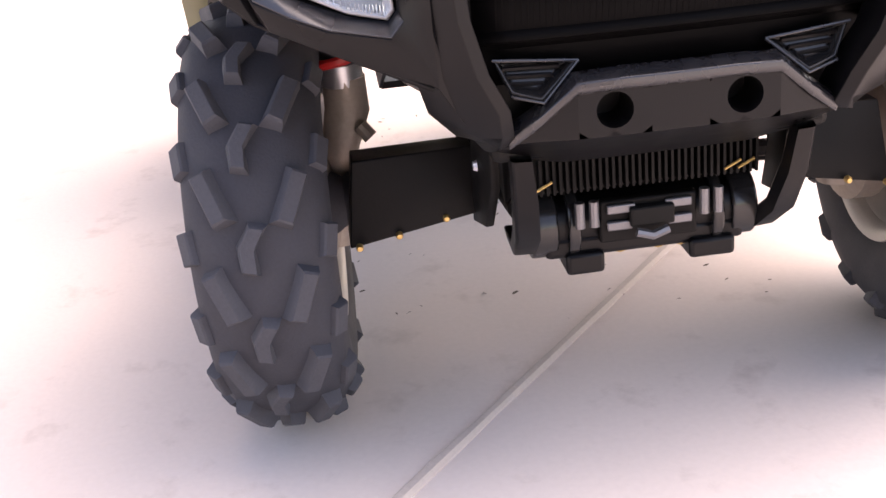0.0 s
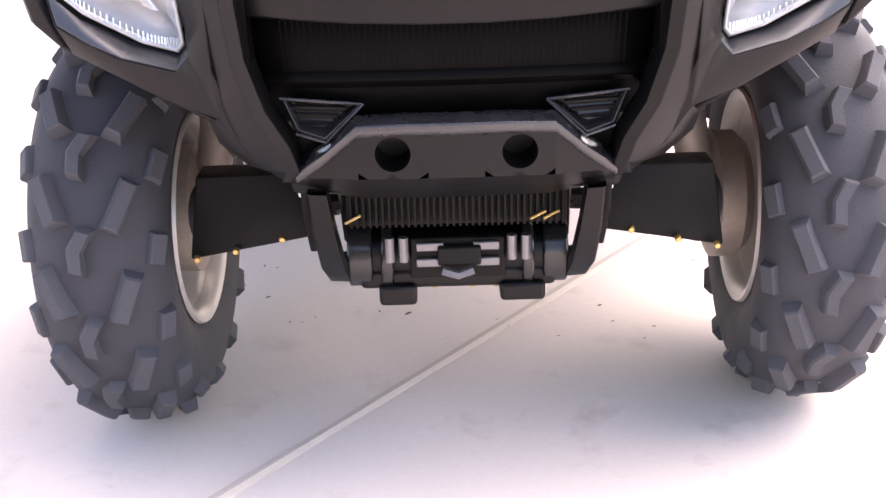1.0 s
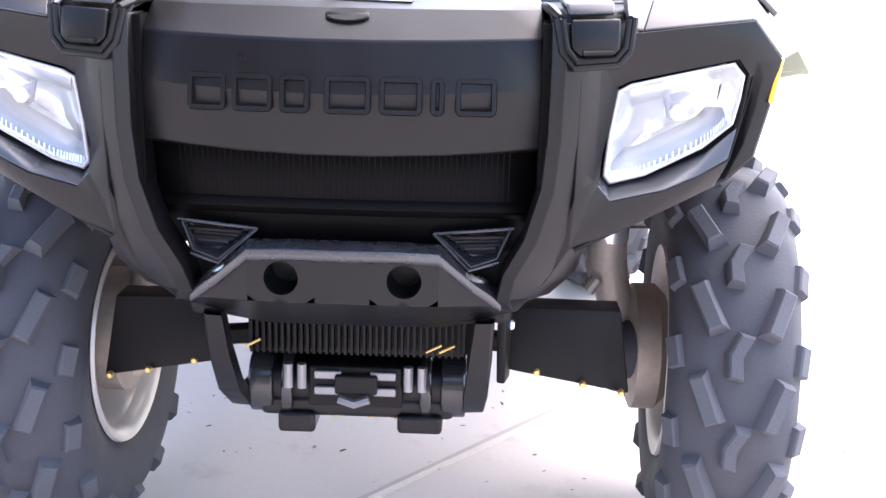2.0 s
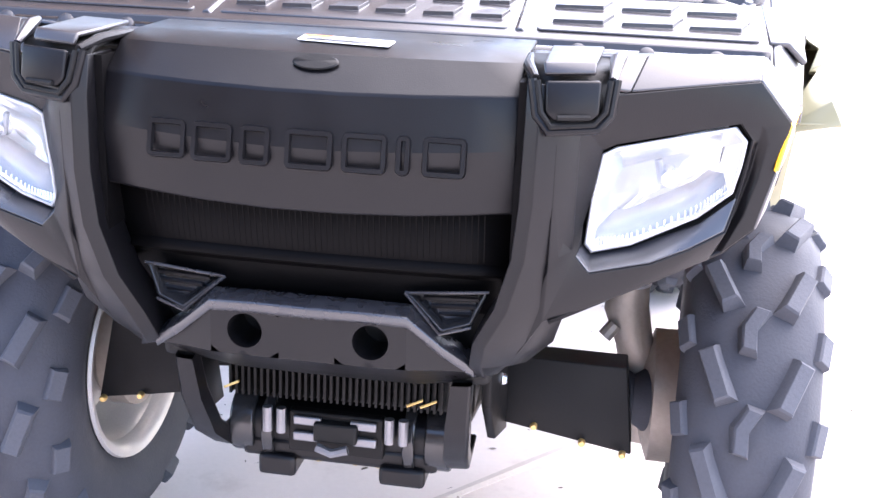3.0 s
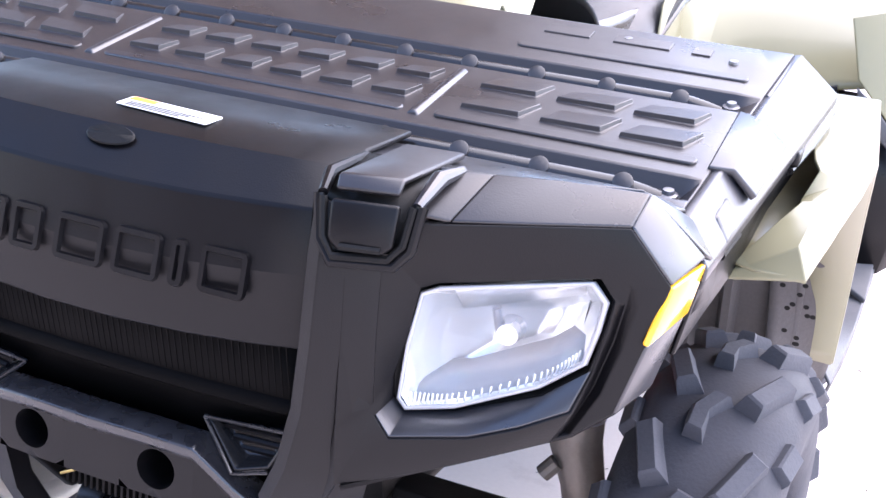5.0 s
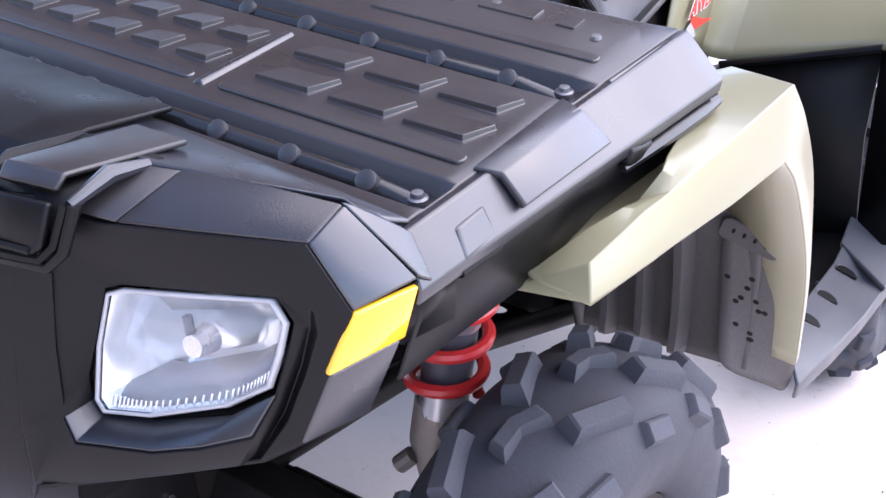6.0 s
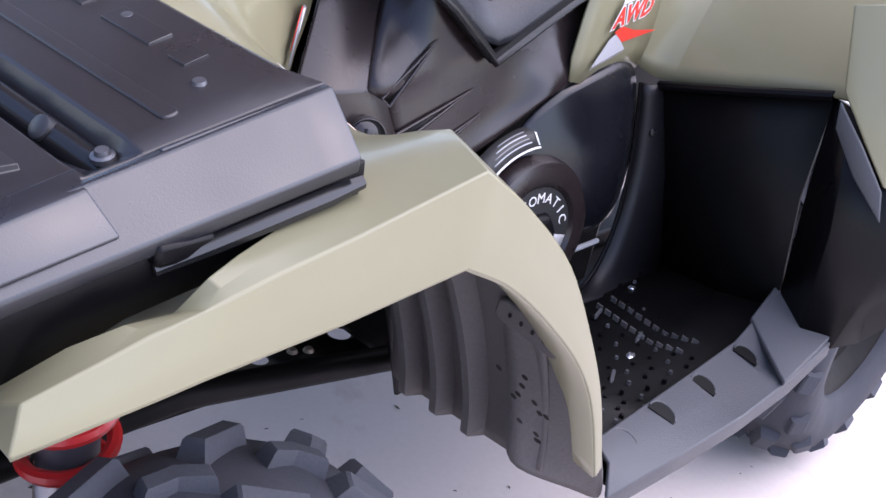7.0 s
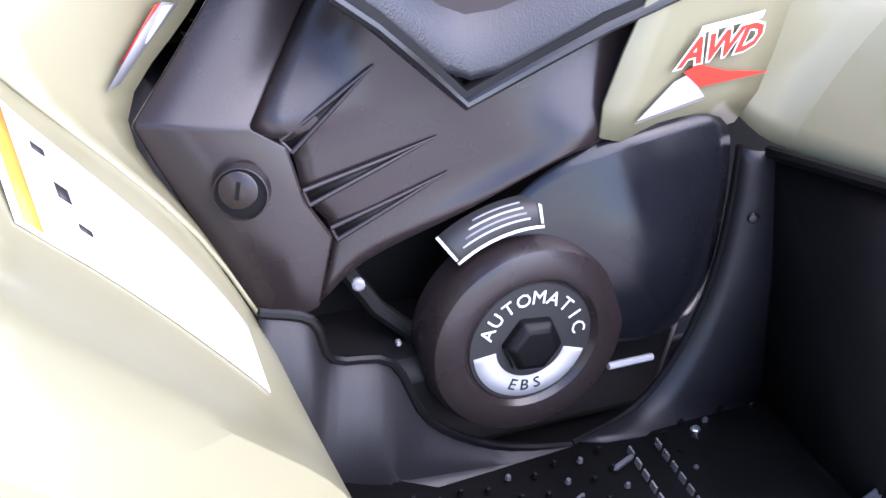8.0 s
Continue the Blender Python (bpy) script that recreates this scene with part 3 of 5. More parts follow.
for s in (1, -1):
    # ribbed corner vents
    v = part("corner_vent", faces([(0.106, -0.340, 0.592), (0.196, -0.342, 0.602), (0.180, -0.352, 0.566), (0.148, -0.358, 0.556), (0.116, -0.326, 0.588), (0.188, -0.326, 0.596), (0.176, -0.334, 0.568), (0.150, -0.338, 0.564)],
                                  [(0, 1, 5, 4), (1, 2, 6, 5), (2, 3, 7, 6), (3, 0, 4, 7), (4, 5, 6, 7)], s), GLOSS, bike, "shiny black triangular corner vent", bevel=0.0025, thick=0.006)
    for k in range(3):
        z = 0.570 + 0.009 * k
        part("vent_slat", tube([((0.142 - 0.009 * k) * s, -0.336, z), ((0.180 + 0.003 * k) * s, -0.336, z + 0.003)], 0.003, n=6), BLACK, v)
    part("vent_edge", tube([(0.104 * s, -0.342, 0.593), (0.198 * s, -0.345, 0.603)], 0.0020, n=8), WORN, v)
    part("vent_edge", tube([(0.104 * s, -0.342, 0.593), (0.147 * s, -0.361, 0.555), (0.181 * s, -0.355, 0.564)], 0.0020, n=8), WORN, v)
    # pillar beside the nose, from the latch down to the bumper's V
    rows = []
    for z, xi, xo, yi, yo in ((0.842, 0.232, 0.250, -0.396, -0.400), (0.80, 0.232, 0.264, -0.404, -0.400), (0.72, 0.231, 0.264, -0.406, -0.396), (0.66, 0.226, 0.264, -0.402, -0.388), (0.60, 0.210, 0.262, -0.392, -0.376), (0.555, 0.188, 0.250, -0.378, -0.362), (0.524, 0.183, 0.222, -0.358, -0.350), (0.508, 0.183, 0.186, -0.344, -0.342)):
        rows.append([(xi, yi + 0.055, z), (xi, yi, z), (xi + 0.012, yi - 0.006, z), (xo - 0.004, yo - 0.002, z), (xo + 0.02, yo + 0.018, z)])
    part("fascia_pillar", grid(rows, s), BLACK, bike, thick=0.005, bevel=0.003, angle=40)
    # wing with a real opening for the headlight, a ledge under it and a groove beside it
    W = dict(
        t0=(0.252, -0.402, 0.843), t1=(0.318, -0.369, 0.832), t2=(0.385, -0.345, 0.839), t3=(0.462, -0.314, 0.846), c=(0.4985, -0.303, 0.803), e1=(0.488, -0.307, 0.752), e2=(0.472, -0.312, 0.690),
        b0=(0.425, -0.328, 0.657), b1=(0.382, -0.344, 0.638), b2=(0.328, -0.363, 0.615), b3=(0.260, -0.379, 0.588), b4=(0.238, -0.365, 0.548), b5=(0.222, -0.350, 0.524),
        p1=(0.261, -0.393, 0.650), p2=(0.261, -0.397, 0.70), p3=(0.261, -0.401, 0.78),
        o0=(0.307, -0.351, 0.771), o1=(0.321, -0.348, 0.778), o2=(0.375, -0.338, 0.789), o3=(0.446, -0.321, 0.803), o4=(0.459, -0.318, 0.786), o5=(0.456, -0.319, 0.760), o6=(0.450, -0.321, 0.724), o7=(0.415, -0.325, 0.694), o8=(0.345, -0.336, 0.664), o9=(0.303, -0.345, 0.657), oa=(0.292, -0.350, 0.668), ob=(0.292, -0.354, 0.69), oc=(0.301, -0.354, 0.73),
        s0=(0.288, -0.376, 0.661), s1=(0.303, -0.377, 0.645), s2=(0.366, -0.359, 0.656), s3=(0.404, -0.347, 0.671), s4=(0.440, -0.333, 0.690),
        g0=(0.468, -0.312, 0.800), g1=(0.466, -0.307, 0.782), g2=(0.461, -0.306, 0.750), g3=(0.451, -0.308, 0.708), g4=(0.434, -0.315, 0.665),
        r0=(0.473, -0.311, 0.797), r1=(0.477, -0.310, 0.781), r2=(0.471, -0.312, 0.745), r3=(0.460, -0.315, 0.704), r4=(0.442, -0.321, 0.664))
    FACES = ("t0 t1 o1 o0", "t1 t2 o2 o1", "t2 t3 o3 o2", "t3 c r0 g0 o3", "c e1 r2 r1 r0", "e1 e2 r3 r2", "e2 r4 r3", "o3 g0 g1 o4", "o4 g1 g2 o5", "o5 g2 g3 o6", "o6 g3 s4", "s4 g3 g4 b0",
             "g0 r0 r1 g1", "g1 r1 r2 g2", "g2 r2 r3 g3", "g3 r3 r4 g4", "s4 b0 b1 s3", "s3 b1 s2", "s2 b1 b2 s1", "s1 b2 b3 s0", "s0 b3 p1",
             "oa s0 p1 p2 ob", "ob p2 p3 oc", "oc p3 t0 o0", "p1 b3 b4 b5")
    keys = list(W)
    wing = part("fascia_wing", faces(list(W.values()), [tuple(keys.index(q) for q in f.split()) for f in FACES], s), BLACK, bike, "matt black plastic fascia round a headlight", thick=0.005, bevel=0.0022, angle=25)
    ledge = [W[q] for q in "o6 o7 o8 o9 oa s4 s3 s2 s1 s0".split()]
    # lighter RACK colour stands in for sky light on the ledge
    part("wing_ledge", faces(ledge, [(0, 5, 6, 1), (1, 6, 7, 2), (2, 7, 8, 3), (3, 8, 9, 4)], s), RACK, wing, "smooth ledge under the headlight", thick=0.004, bevel=0.001)
    ring = [Vector(W[q]) for q in "o0 o1 o2 o3 o4 o5 o6 o7 o8 o9 oa ob oc".split()]
    deep = [p.lerp(Vector((0.378, -0.330, 0.725)), 0.12) + Vector((0.0, 0.072, 0.0)) for p in ring]
    k = len(ring)
    part("lamp_housing", faces([p + Vector((0, 0.003, 0)) for p in ring] + deep, [(i, (i + 1) % k, k + (i + 1) % k, k + i) for i in range(k)] + [tuple(range(k, 2 * k))], s), DEEP, wing, "black housing behind the headlight", thick=0.002)
    # top shelf of the wing, its left bevel and its slanted corner
    part("wing_shelf", faces([(0.331, -0.3645, 0.834), (0.385, -0.345, 0.839), (0.462, -0.314, 0.846), (0.467, -0.283, 0.868), (0.40, -0.297, 0.868), (0.346, -0.316, 0.866)], [(0, 1, 4, 5), (1, 2, 3, 4)], s), DECK, wing, thick=0.004, bevel=0.002)
    part("wing_shelf", faces([(0.300, -0.378, 0.838), (0.331, -0.3645, 0.834), (0.346, -0.316, 0.866), (0.320, -0.328, 0.866)], [(0, 1, 2, 3)], s), DECK, wing, thick=0.004, bevel=0.002)
    # corner and side take RACK's lighter colour for the sky glare on them
    part("wing_corner", faces([(0.462, -0.314, 0.846), (0.467, -0.283, 0.868), (0.513, -0.248, 0.816), (0.4985, -0.304, 0.804)], [(0, 1, 2, 3)], s), RACK, wing, thick=0.004, bevel=0.002)
    part("wing_side", faces([(0.488, -0.310, 0.752), (0.472, -0.315, 0.690), (0.488, -0.255, 0.698), (0.503, -0.246, 0.763)], [(0, 1, 2, 3)], s), RACK, wing, thick=0.004, bevel=0.002)
    part("wing_underside", faces([(0.472, -0.312, 0.690), (0.442, -0.320, 0.664), (0.382, -0.343, 0.638), (0.328, -0.362, 0.615), (0.266, -0.382, 0.588), (0.488, -0.255, 0.698), (0.43, -0.25, 0.672), (0.33, -0.27, 0.625), (0.26, -0.28, 0.585)],
                                 [(0, 1, 6, 5), (1, 2, 6), (2, 3, 7, 6), (3, 4, 8, 7)], s), BLACK, wing, thick=0.004)
    part("wing_backing", faces([(0.44, -0.292, 0.83), (0.494, -0.270, 0.80), (0.480, -0.262, 0.70), (0.42, -0.285, 0.66)], [(0, 1, 2, 3)], s), DEEP, wing, thick=0.004)
    # amber side reflector
    part("side_reflector", faces([(0.4985, -0.304, 0.803), (0.5125, -0.247, 0.811), (0.5045, -0.244, 0.765), (0.4875, -0.314, 0.753)], [(0, 1, 2, 3)], s), AMBER, bike, "amber side reflector", thick=0.006, bevel=0.002)
    part("reflector_back", faces([(0.510, -0.247, 0.813), (0.516, -0.20, 0.812), (0.514, -0.19, 0.765), (0.502, -0.244, 0.757)], [(0, 1, 2, 3)], s), BLACK, bike, thick=0.004)
    # headlight: bezel lip, chrome bowl, bulb shield, clear lens
    loop = [(0.310, -0.348, 0.766), (0.324, -0.345, 0.773), (0.375, -0.336, 0.784), (0.440, -0.319, 0.797), (0.452, -0.317, 0.783), (0.449, -0.318, 0.758), (0.443, -0.319, 0.730), (0.41, -0.325, 0.703), (0.345, -0.338, 0.672), (0.306, -0.347, 0.663), (0.299, -0.348, 0.671), (0.303, -0.350, 0.72)]
    n = len(loop)
    c = Vector((0.372, -0.335, 0.728))
    rings = [[Vector(p) for p in loop]]
    for sc, back in ((0.97, 0.004), (0.86, 0.022), (0.62, 0.048), (0.30, 0.062)):
        rings.append([c + (Vector(p) - c) * sc + Vector((0.0, back, 0.0)) for p in loop])
    verts = [tuple(p) for r in rings for p in r]
    polys = [(a * n + i, a * n + (i + 1) % n, (a + 1) * n + (i + 1) % n, (a + 1) * n + i) for a in range(4) for i in range(n)] + [tuple(4 * n + i for i in range(n))]
    lamp = part("headlight", faces(verts, polys, s), CHROME, bike, "angular headlight with a chrome bowl and clear lens", angle=40)
    lens = [tuple(Vector(p) + Vector((0.0, -0.003, 0.0))) for p in loop]
    pane = part("lens", faces(lens + [tuple(c + Vector((0, -0.006, 0)))], [(i, (i + 1) % n, n) for i in range(n)], s), LENS, lamp, thick=0.0025, angle=1)
    pane.visible_shadow = False
    bz = [tuple(c + (Vector(p) - c) * 1.03 + Vector((0, -0.001, -0.001))) for p in loop]
    part("bezel", faces([tuple(Vector(p) + Vector((0, -0.005, 0))) for p in loop] + bz, [(i, (i + 1) % n, n + (i + 1) % n, n + i) for i in range(n)], s), mat("bezel_grey", (0.40, 0.40, 0.41), 0.4) if s > 0 else bpy.data.materials["bezel_grey"], lamp, "grey rim round the headlight", thick=0.003)
    part("bulb_shield", tube([(0.378 * s, -0.315, 0.742), (0.380 * s, -0.335, 0.742)], [0.012, 0.009], n=14), BRIGHT, lamp)
    part("bulb_post", tube([(0.372 * s, -0.325, 0.735), (0.366 * s, -0.327, 0.760)], 0.004, n=8), GREYPRINT, lamp)
    low = [(0.306, -0.346, 0.664), (0.345, -0.337, 0.671), (0.41, -0.324, 0.703), (0.441, -0.318, 0.730)]
    part("lower_reflector", grid([[(x, y + 0.004, z) for x, y, z in low], [(x - 0.002, y + 0.020, z + 0.016) for x, y, z in low], [(x - 0.004, y + 0.042, z + 0.026) for x, y, z in low]], s), bpy.data.materials["bezel_grey"], lamp, "grey ribbed lower reflector", thick=0.002)
    for k in range(30):
        f = k / 29
        q = spline(low, 10)[k]
        part("lens_flute", tube([(q.x * s, q.y + 0.001, q.z + 0.001), (q.x * s, q.y + 0.003, q.z + 0.010)], 0.0011, n=5), CHROME, lamp)
    part("upper_reflector", faces([(0.325, -0.325, 0.770), (0.435, -0.305, 0.797), (0.437, -0.290, 0.780), (0.33, -0.305, 0.745)], [(0, 1, 2, 3)], s), CHROME, lamp, thick=0.002)

    # latch beside the nose: dark tube painting its groove's shade, tab and drop plate
    U = [(0.240, -0.404, 0.846), (0.246, -0.411, 0.816), (0.256, -0.414, 0.803), (0.298, -0.403, 0.806), (0.308, -0.399, 0.818), (0.311, -0.392, 0.848)]
    lt = part("latch_groove_shade", tube([(x * s, y - 0.001, z) for x, y, z in U], 0.0034, n=8), DEEP, bike, "matt black latch set flush in the fascia")
    part("latch_rim", tube([((x - 0.275) * 1.16 * s + 0.275 * s, y + 0.003, (z - 0.83) * 1.16 + 0.828) for x, y, z in U], 0.0050, n=10), BLACK, lt)
    part("latch_leg", tube([(0.224 * s, -0.300, 0.857), (0.228 * s, -0.372, 0.856), (0.238 * s, -0.402, 0.848)], [0.004, 0.006, 0.004], n=10), BLACK, lt)
    part("latch_leg", tube([(0.313 * s, -0.390, 0.848), (0.315 * s, -0.356, 0.864), (0.322 * s, -0.325, 0.867)], [0.004, 0.0075, 0.004], n=10), RACK, lt)
    part("latch_well", faces([(0.226, -0.30, 0.858), (0.312, -0.30, 0.862), (0.312, -0.375, 0.850), (0.228, -0.385, 0.848), (0.246, -0.404, 0.805), (0.308, -0.392, 0.808)], [(0, 1, 2, 3), (3, 2, 5, 4)], s), DEEP, lt, thick=0.004)
    part("latch_tab", faces([(0.243, -0.262, 0.862), (0.300, -0.262, 0.864), (0.296, -0.378, 0.862), (0.244, -0.388, 0.860), (0.246, -0.396, 0.850), (0.296, -0.386, 0.852)], [(0, 1, 2, 3), (3, 2, 5, 4)], s), DECK, lt, thick=0.006, bevel=0.0025)
    part("latch_plate", faces([(0.248, -0.406, 0.846), (0.302, -0.396, 0.848), (0.302, -0.404, 0.816), (0.294, -0.406, 0.809), (0.258, -0.412, 0.808), (0.250, -0.412, 0.816)], [(0, 1, 2, 3, 4, 5)], s), BLACK, lt, thick=0.008, bevel=0.003)
    # dark bar paints the shade of the slot
    part("latch_slot_shade", tube([(0.262 * s, -0.416, 0.812), (0.294 * s, -0.409, 0.813)], 0.003, n=6), DEEP, lt)

    # brush guard bar beside the winch, and the frame horn behind it
    rows = []
    for y, z, w in ((-0.315, 0.475, 0.024), (-0.305, 0.42, 0.028), (-0.272, 0.36, 0.030), (-0.215, 0.318, 0.028), (-0.15, 0.315, 0.024)):
        x = 0.168 - 0.012 * (0.475 - z) / 0.16
        rows.append([(x - w / 2, y, z), (x + w / 2, y + 0.004, z), (x + w / 2, y + 0.03, z + 0.010), (x - w / 2, y + 0.026, z + 0.010), (x - w / 2, y, z)])
    part("guard_bar", grid(rows, s), BLACK, bike, "black curved guard bar under the bumper", bevel=0.004)
    part("frame_horn", faces([(0.190, -0.25, 0.50), (0.200, -0.16, 0.52), (0.200, -0.10, 0.33), (0.192, -0.17, 0.345), (0.190, -0.24, 0.42)], [(0, 1, 2, 3, 4)], s), STEEL_BLACK, bike, thick=0.012, bevel=0.003)
    part("bolt", spin([(0, 0.006), (0.006, 0.005), (0.008, 0)], frame_of((0.203 * s, -0.17, 0.43), (s, 0, 0)), 8), BRIGHT, bike)

# oil cooler fins and the winch between the bars
cooler = part("oil_cooler", box(-0.142, 0.142, -0.225, -0.20, 0.40, 0.458), DEEP, bike, "dark finned cooler behind the bumper", bevel=0.002)
for k in range(34):
    x = -0.135 + 0.27 * k / 33
    part("fin", box(x - 0.0016, x + 0.0016, -0.242, -0.224, 0.404, 0.454), STEEL_BLACK, cooler)
for x in (-0.13, 0.105, 0.122):
    part("zip_tie", tube([(x - 0.012, -0.244, 0.412), (x + 0.008, -0.246, 0.423)], 0.0018, n=6), GOLD, cooler)
winch = part("winch", tube([(-0.135, -0.18, 0.345), (0.135, -0.18, 0.345)], 0.036, n=24), BLACK, bike, "black winch with a roller fairlead and bright hook")
for x0, x1, r in ((-0.145, -0.112, 0.044), (0.112, 0.145, 0.044), (-0.10, -0.085, 0.050), (0.085, 0.10, 0.050)):
    part("winch_cap", tube([(x0, -0.18, 0.345), (x1, -0.18, 0.345)], r, n=24), GLOSS, winch, bevel=0.003)
for x in (-0.088, -0.070, 0.070, 0.088):
    part("fairlead_pin", tube([(x, -0.236, 0.355), (x, -0.236, 0.388)], 0.0065, n=10), DULL, winch)
part("fairlead_plate", box(-0.062, 0.062, -0.232, -0.216, 0.328, 0.384), STEEL_BLACK, winch, bevel=0.003)
for z, a, b in ((0.374, -0.054, -0.018), (0.352, -0.054, -0.022), (0.374, 0.02, 0.054), (0.352, 0.024, 0.054)):
    part("fairlead_edge", box(a, b, -0.239, -0.232, z - 0.006, z + 0.006), DULL, winch, bevel=0.002)
part("hook_block", box(-0.026, 0.030, -0.246, -0.226, 0.350, 0.376), DEEP, winch, bevel=0.003)
part("hook", tube([(-0.02, -0.25, 0.346), (0.0, -0.252, 0.340), (0.02, -0.25, 0.346)], 0.006, n=8), DULL, winch)
part("winch_foot", box(-0.105, -0.055, -0.225, -0.15, 0.285, 0.315), BLACK, winch, bevel=0.006)
part("winch_foot", box(0.055, 0.115, -0.225, -0.15, 0.288, 0.315), BLACK, winch, bevel=0.006)
part("winch_belly", box(-0.13, 0.13, -0.215, -0.15, 0.305, 0.335), BLACK, winch, bevel=0.008)
for x in (-0.03, 0.02, 0.05):
    part("bolt", spin([(0, 0.006), (0.006, 0.004), (0.007, 0)], frame_of((x, -0.20, 0.306), (0, -0.3, -1)), 8), GOLD, winch)

# front rack --------------------------------------------------------


def deck(y):
    return 0.849 + (y + 0.20) * 0.235


def side_x(y):
    return 0.489 + (y + 0.223) * 0.062


YS = [(-0.240, -0.006), (-0.214, 0.0), (-0.208, 0.0), (-0.203, -0.016), (-0.168, -0.016), (-0.161, 0.001), (-0.02, 0.001), (0.0, 0.001), (0.006, -0.016), (0.041, -0.016), (0.048, 0.002), (0.12, 0.004), (0.180, 0.004), (0.196, -0.008)]
rows = []
for y, dz in YS:
    z = deck(y) + dz
    hx = side_x(y) - 0.004
    zs = deck(y)
    rows.append([(-hx, y, zs)] + [(x, y, z if abs(x) < 0.47 else z) for x in (-0.474, -0.30, -0.10, 0.10, 0.30, 0.474)] + [(hx, y, zs)])
rack = part("cargo_rack", grid(rows), DECK, bike, "black moulded plastic front rack with raised pads", thick=0.007, bevel=0.002, angle=30)
for s in (1, -1):
    # sloped rim along the side with its raised block, and the skirt below
    ys = [-0.240, -0.18, -0.155, -0.13, 0.0, 0.02, 0.05, 0.10, 0.165, 0.196]
    part("rack_rim", grid([[(side_x(y) - 0.004, y, deck(y)), (side_x(y) + 0.004, y, deck(y) + 0.001), (0.514 + (y + 0.242) * 0.115, y - 0.006, deck(y) - 0.034), (0.513 + (y + 0.242) * 0.115, y - 0.006, deck(y) - 0.046)] for y in ys], s), RACK, rack, thick=0.005, bevel=0.002)
    part("rim_corner", faces([(0.462, -0.280, 0.868), (0.5135, -0.247, 0.817), (0.517, -0.234, 0.811), (0.494, -0.234, 0.842), (0.472, -0.258, 0.857)], [(0, 1, 2, 3), (0, 3, 4)], s), RACK, rack, thick=0.004, bevel=0.0015)
    part("rim_block", faces([(0.486, -0.140, 0.866), (0.486, 0.004, 0.898), (0.508, -0.132, 0.866), (0.510, -0.002, 0.894), (0.530, -0.128, 0.845), (0.537, 0.006, 0.872)], [(0, 1, 3, 2), (2, 3, 5, 4)], s), RACK, rack, thick=0.008, bevel=0.002)
    part("rim_block", faces([(0.503, 0.055, 0.912), (0.510, 0.168, 0.937), (0.536, 0.062, 0.884), (0.550, 0.168, 0.906)], [(0, 1, 3, 2)], s), RACK, rack, thick=0.006, bevel=0.002)
    part("rack_skirt", grid([[(0.505 + (y + 0.242) * 0.118, y, deck(y) - 0.042), (0.507 + (y + 0.242) * 0.118, y, deck(y) - 0.060), (0.497 + (y + 0.242) * 0.115, y, deck(y) - 0.10 - 0.02 * (y < 0.02))] for y in (-0.236, -0.15, -0.06, 0.02, 0.10, 0.202)], s), BLACK, bike, thick=0.005, bevel=0.002)
    # black lip under the rim, ending in a rounded nose, and small moulded bars on the rim
    lip_at = [(0.510 + (y + 0.242) * 0.117, y, deck(y) - 0.058) for y in (0.03, 0.07, 0.12, 0.168, 0.199)]
    part("rack_lip", tube([(x * s, y, z) for x, y, z in lip_at], [0.006, 0.008, 0.009, 0.009, 0.006], n=10), GLOSS, rack)
    for y in (0.020, 0.046):
        part("rim_bar", tube([((side_x(y) + 0.006) * s, y, deck(y) - 0.002), ((side_x(y) + 0.024) * s, y + 0.002, deck(y) - 0.020)], 0.0032, n=6), RACK, rack)
    part("rim_pad", faces([(0.506, -0.196, 0.838), (0.507, -0.156, 0.848), (0.523, -0.152, 0.824), (0.520, -0.200, 0.813), (0.510, -0.192, 0.840), (0.511, -0.160, 0.849), (0.525, -0.157, 0.829), (0.523, -0.196, 0.819)],
                          [(0, 1, 5, 4), (1, 2, 6, 5), (2, 3, 7, 6), (3, 0, 4, 7), (4, 5, 6, 7)], s), RACK, rack, bevel=0.002)
    # dark tube stands in for the shade inside a slot
    part("rim_slot_shade", tube([(0.518 * s, -0.196, 0.806), (0.523 * s, -0.150, 0.816)], 0.005, n=8), DEEP, rack)
    for y in (0.045,):
        x = 0.514 + (y + 0.242) * 0.115
        part("rack_clip", box(x * s - 0.012, x * s + 0.004, y - 0.018, y + 0.030, deck(y) - 0.058, deck(y) - 0.040), BLACK, rack, bevel=0.004)
    part("rack_front", faces([(0.315, -0.318, 0.862), (0.458, -0.270, 0.866), (0.474, -0.258, 0.852), (0.488, -0.226, 0.846), (0.30, -0.214, 0.850), (0.20, -0.214, 0.850), (0.20, -0.29, 0.852)], [(0, 1, 2, 3, 4, 5, 6)], s), RACK, rack, thick=0.005, bevel=0.002)
    # end bolts
    for x, y, h in ((0.462, -0.178, -0.008), (0.474, 0.032, -0.004), (0.456, 0.123, 0.006), (0.331, 0.145, 0.006)):
        part("rack_bolt", spin([(0, 0.005), (0.005, 0.0045), (0.006, 0.001), (0.009, 0.0), (0.009, -0.004)], frame_of((x * s, y, deck(y) + h), (0, -0.23, 1), (0, 1, 0)), 12), DULL, rack)


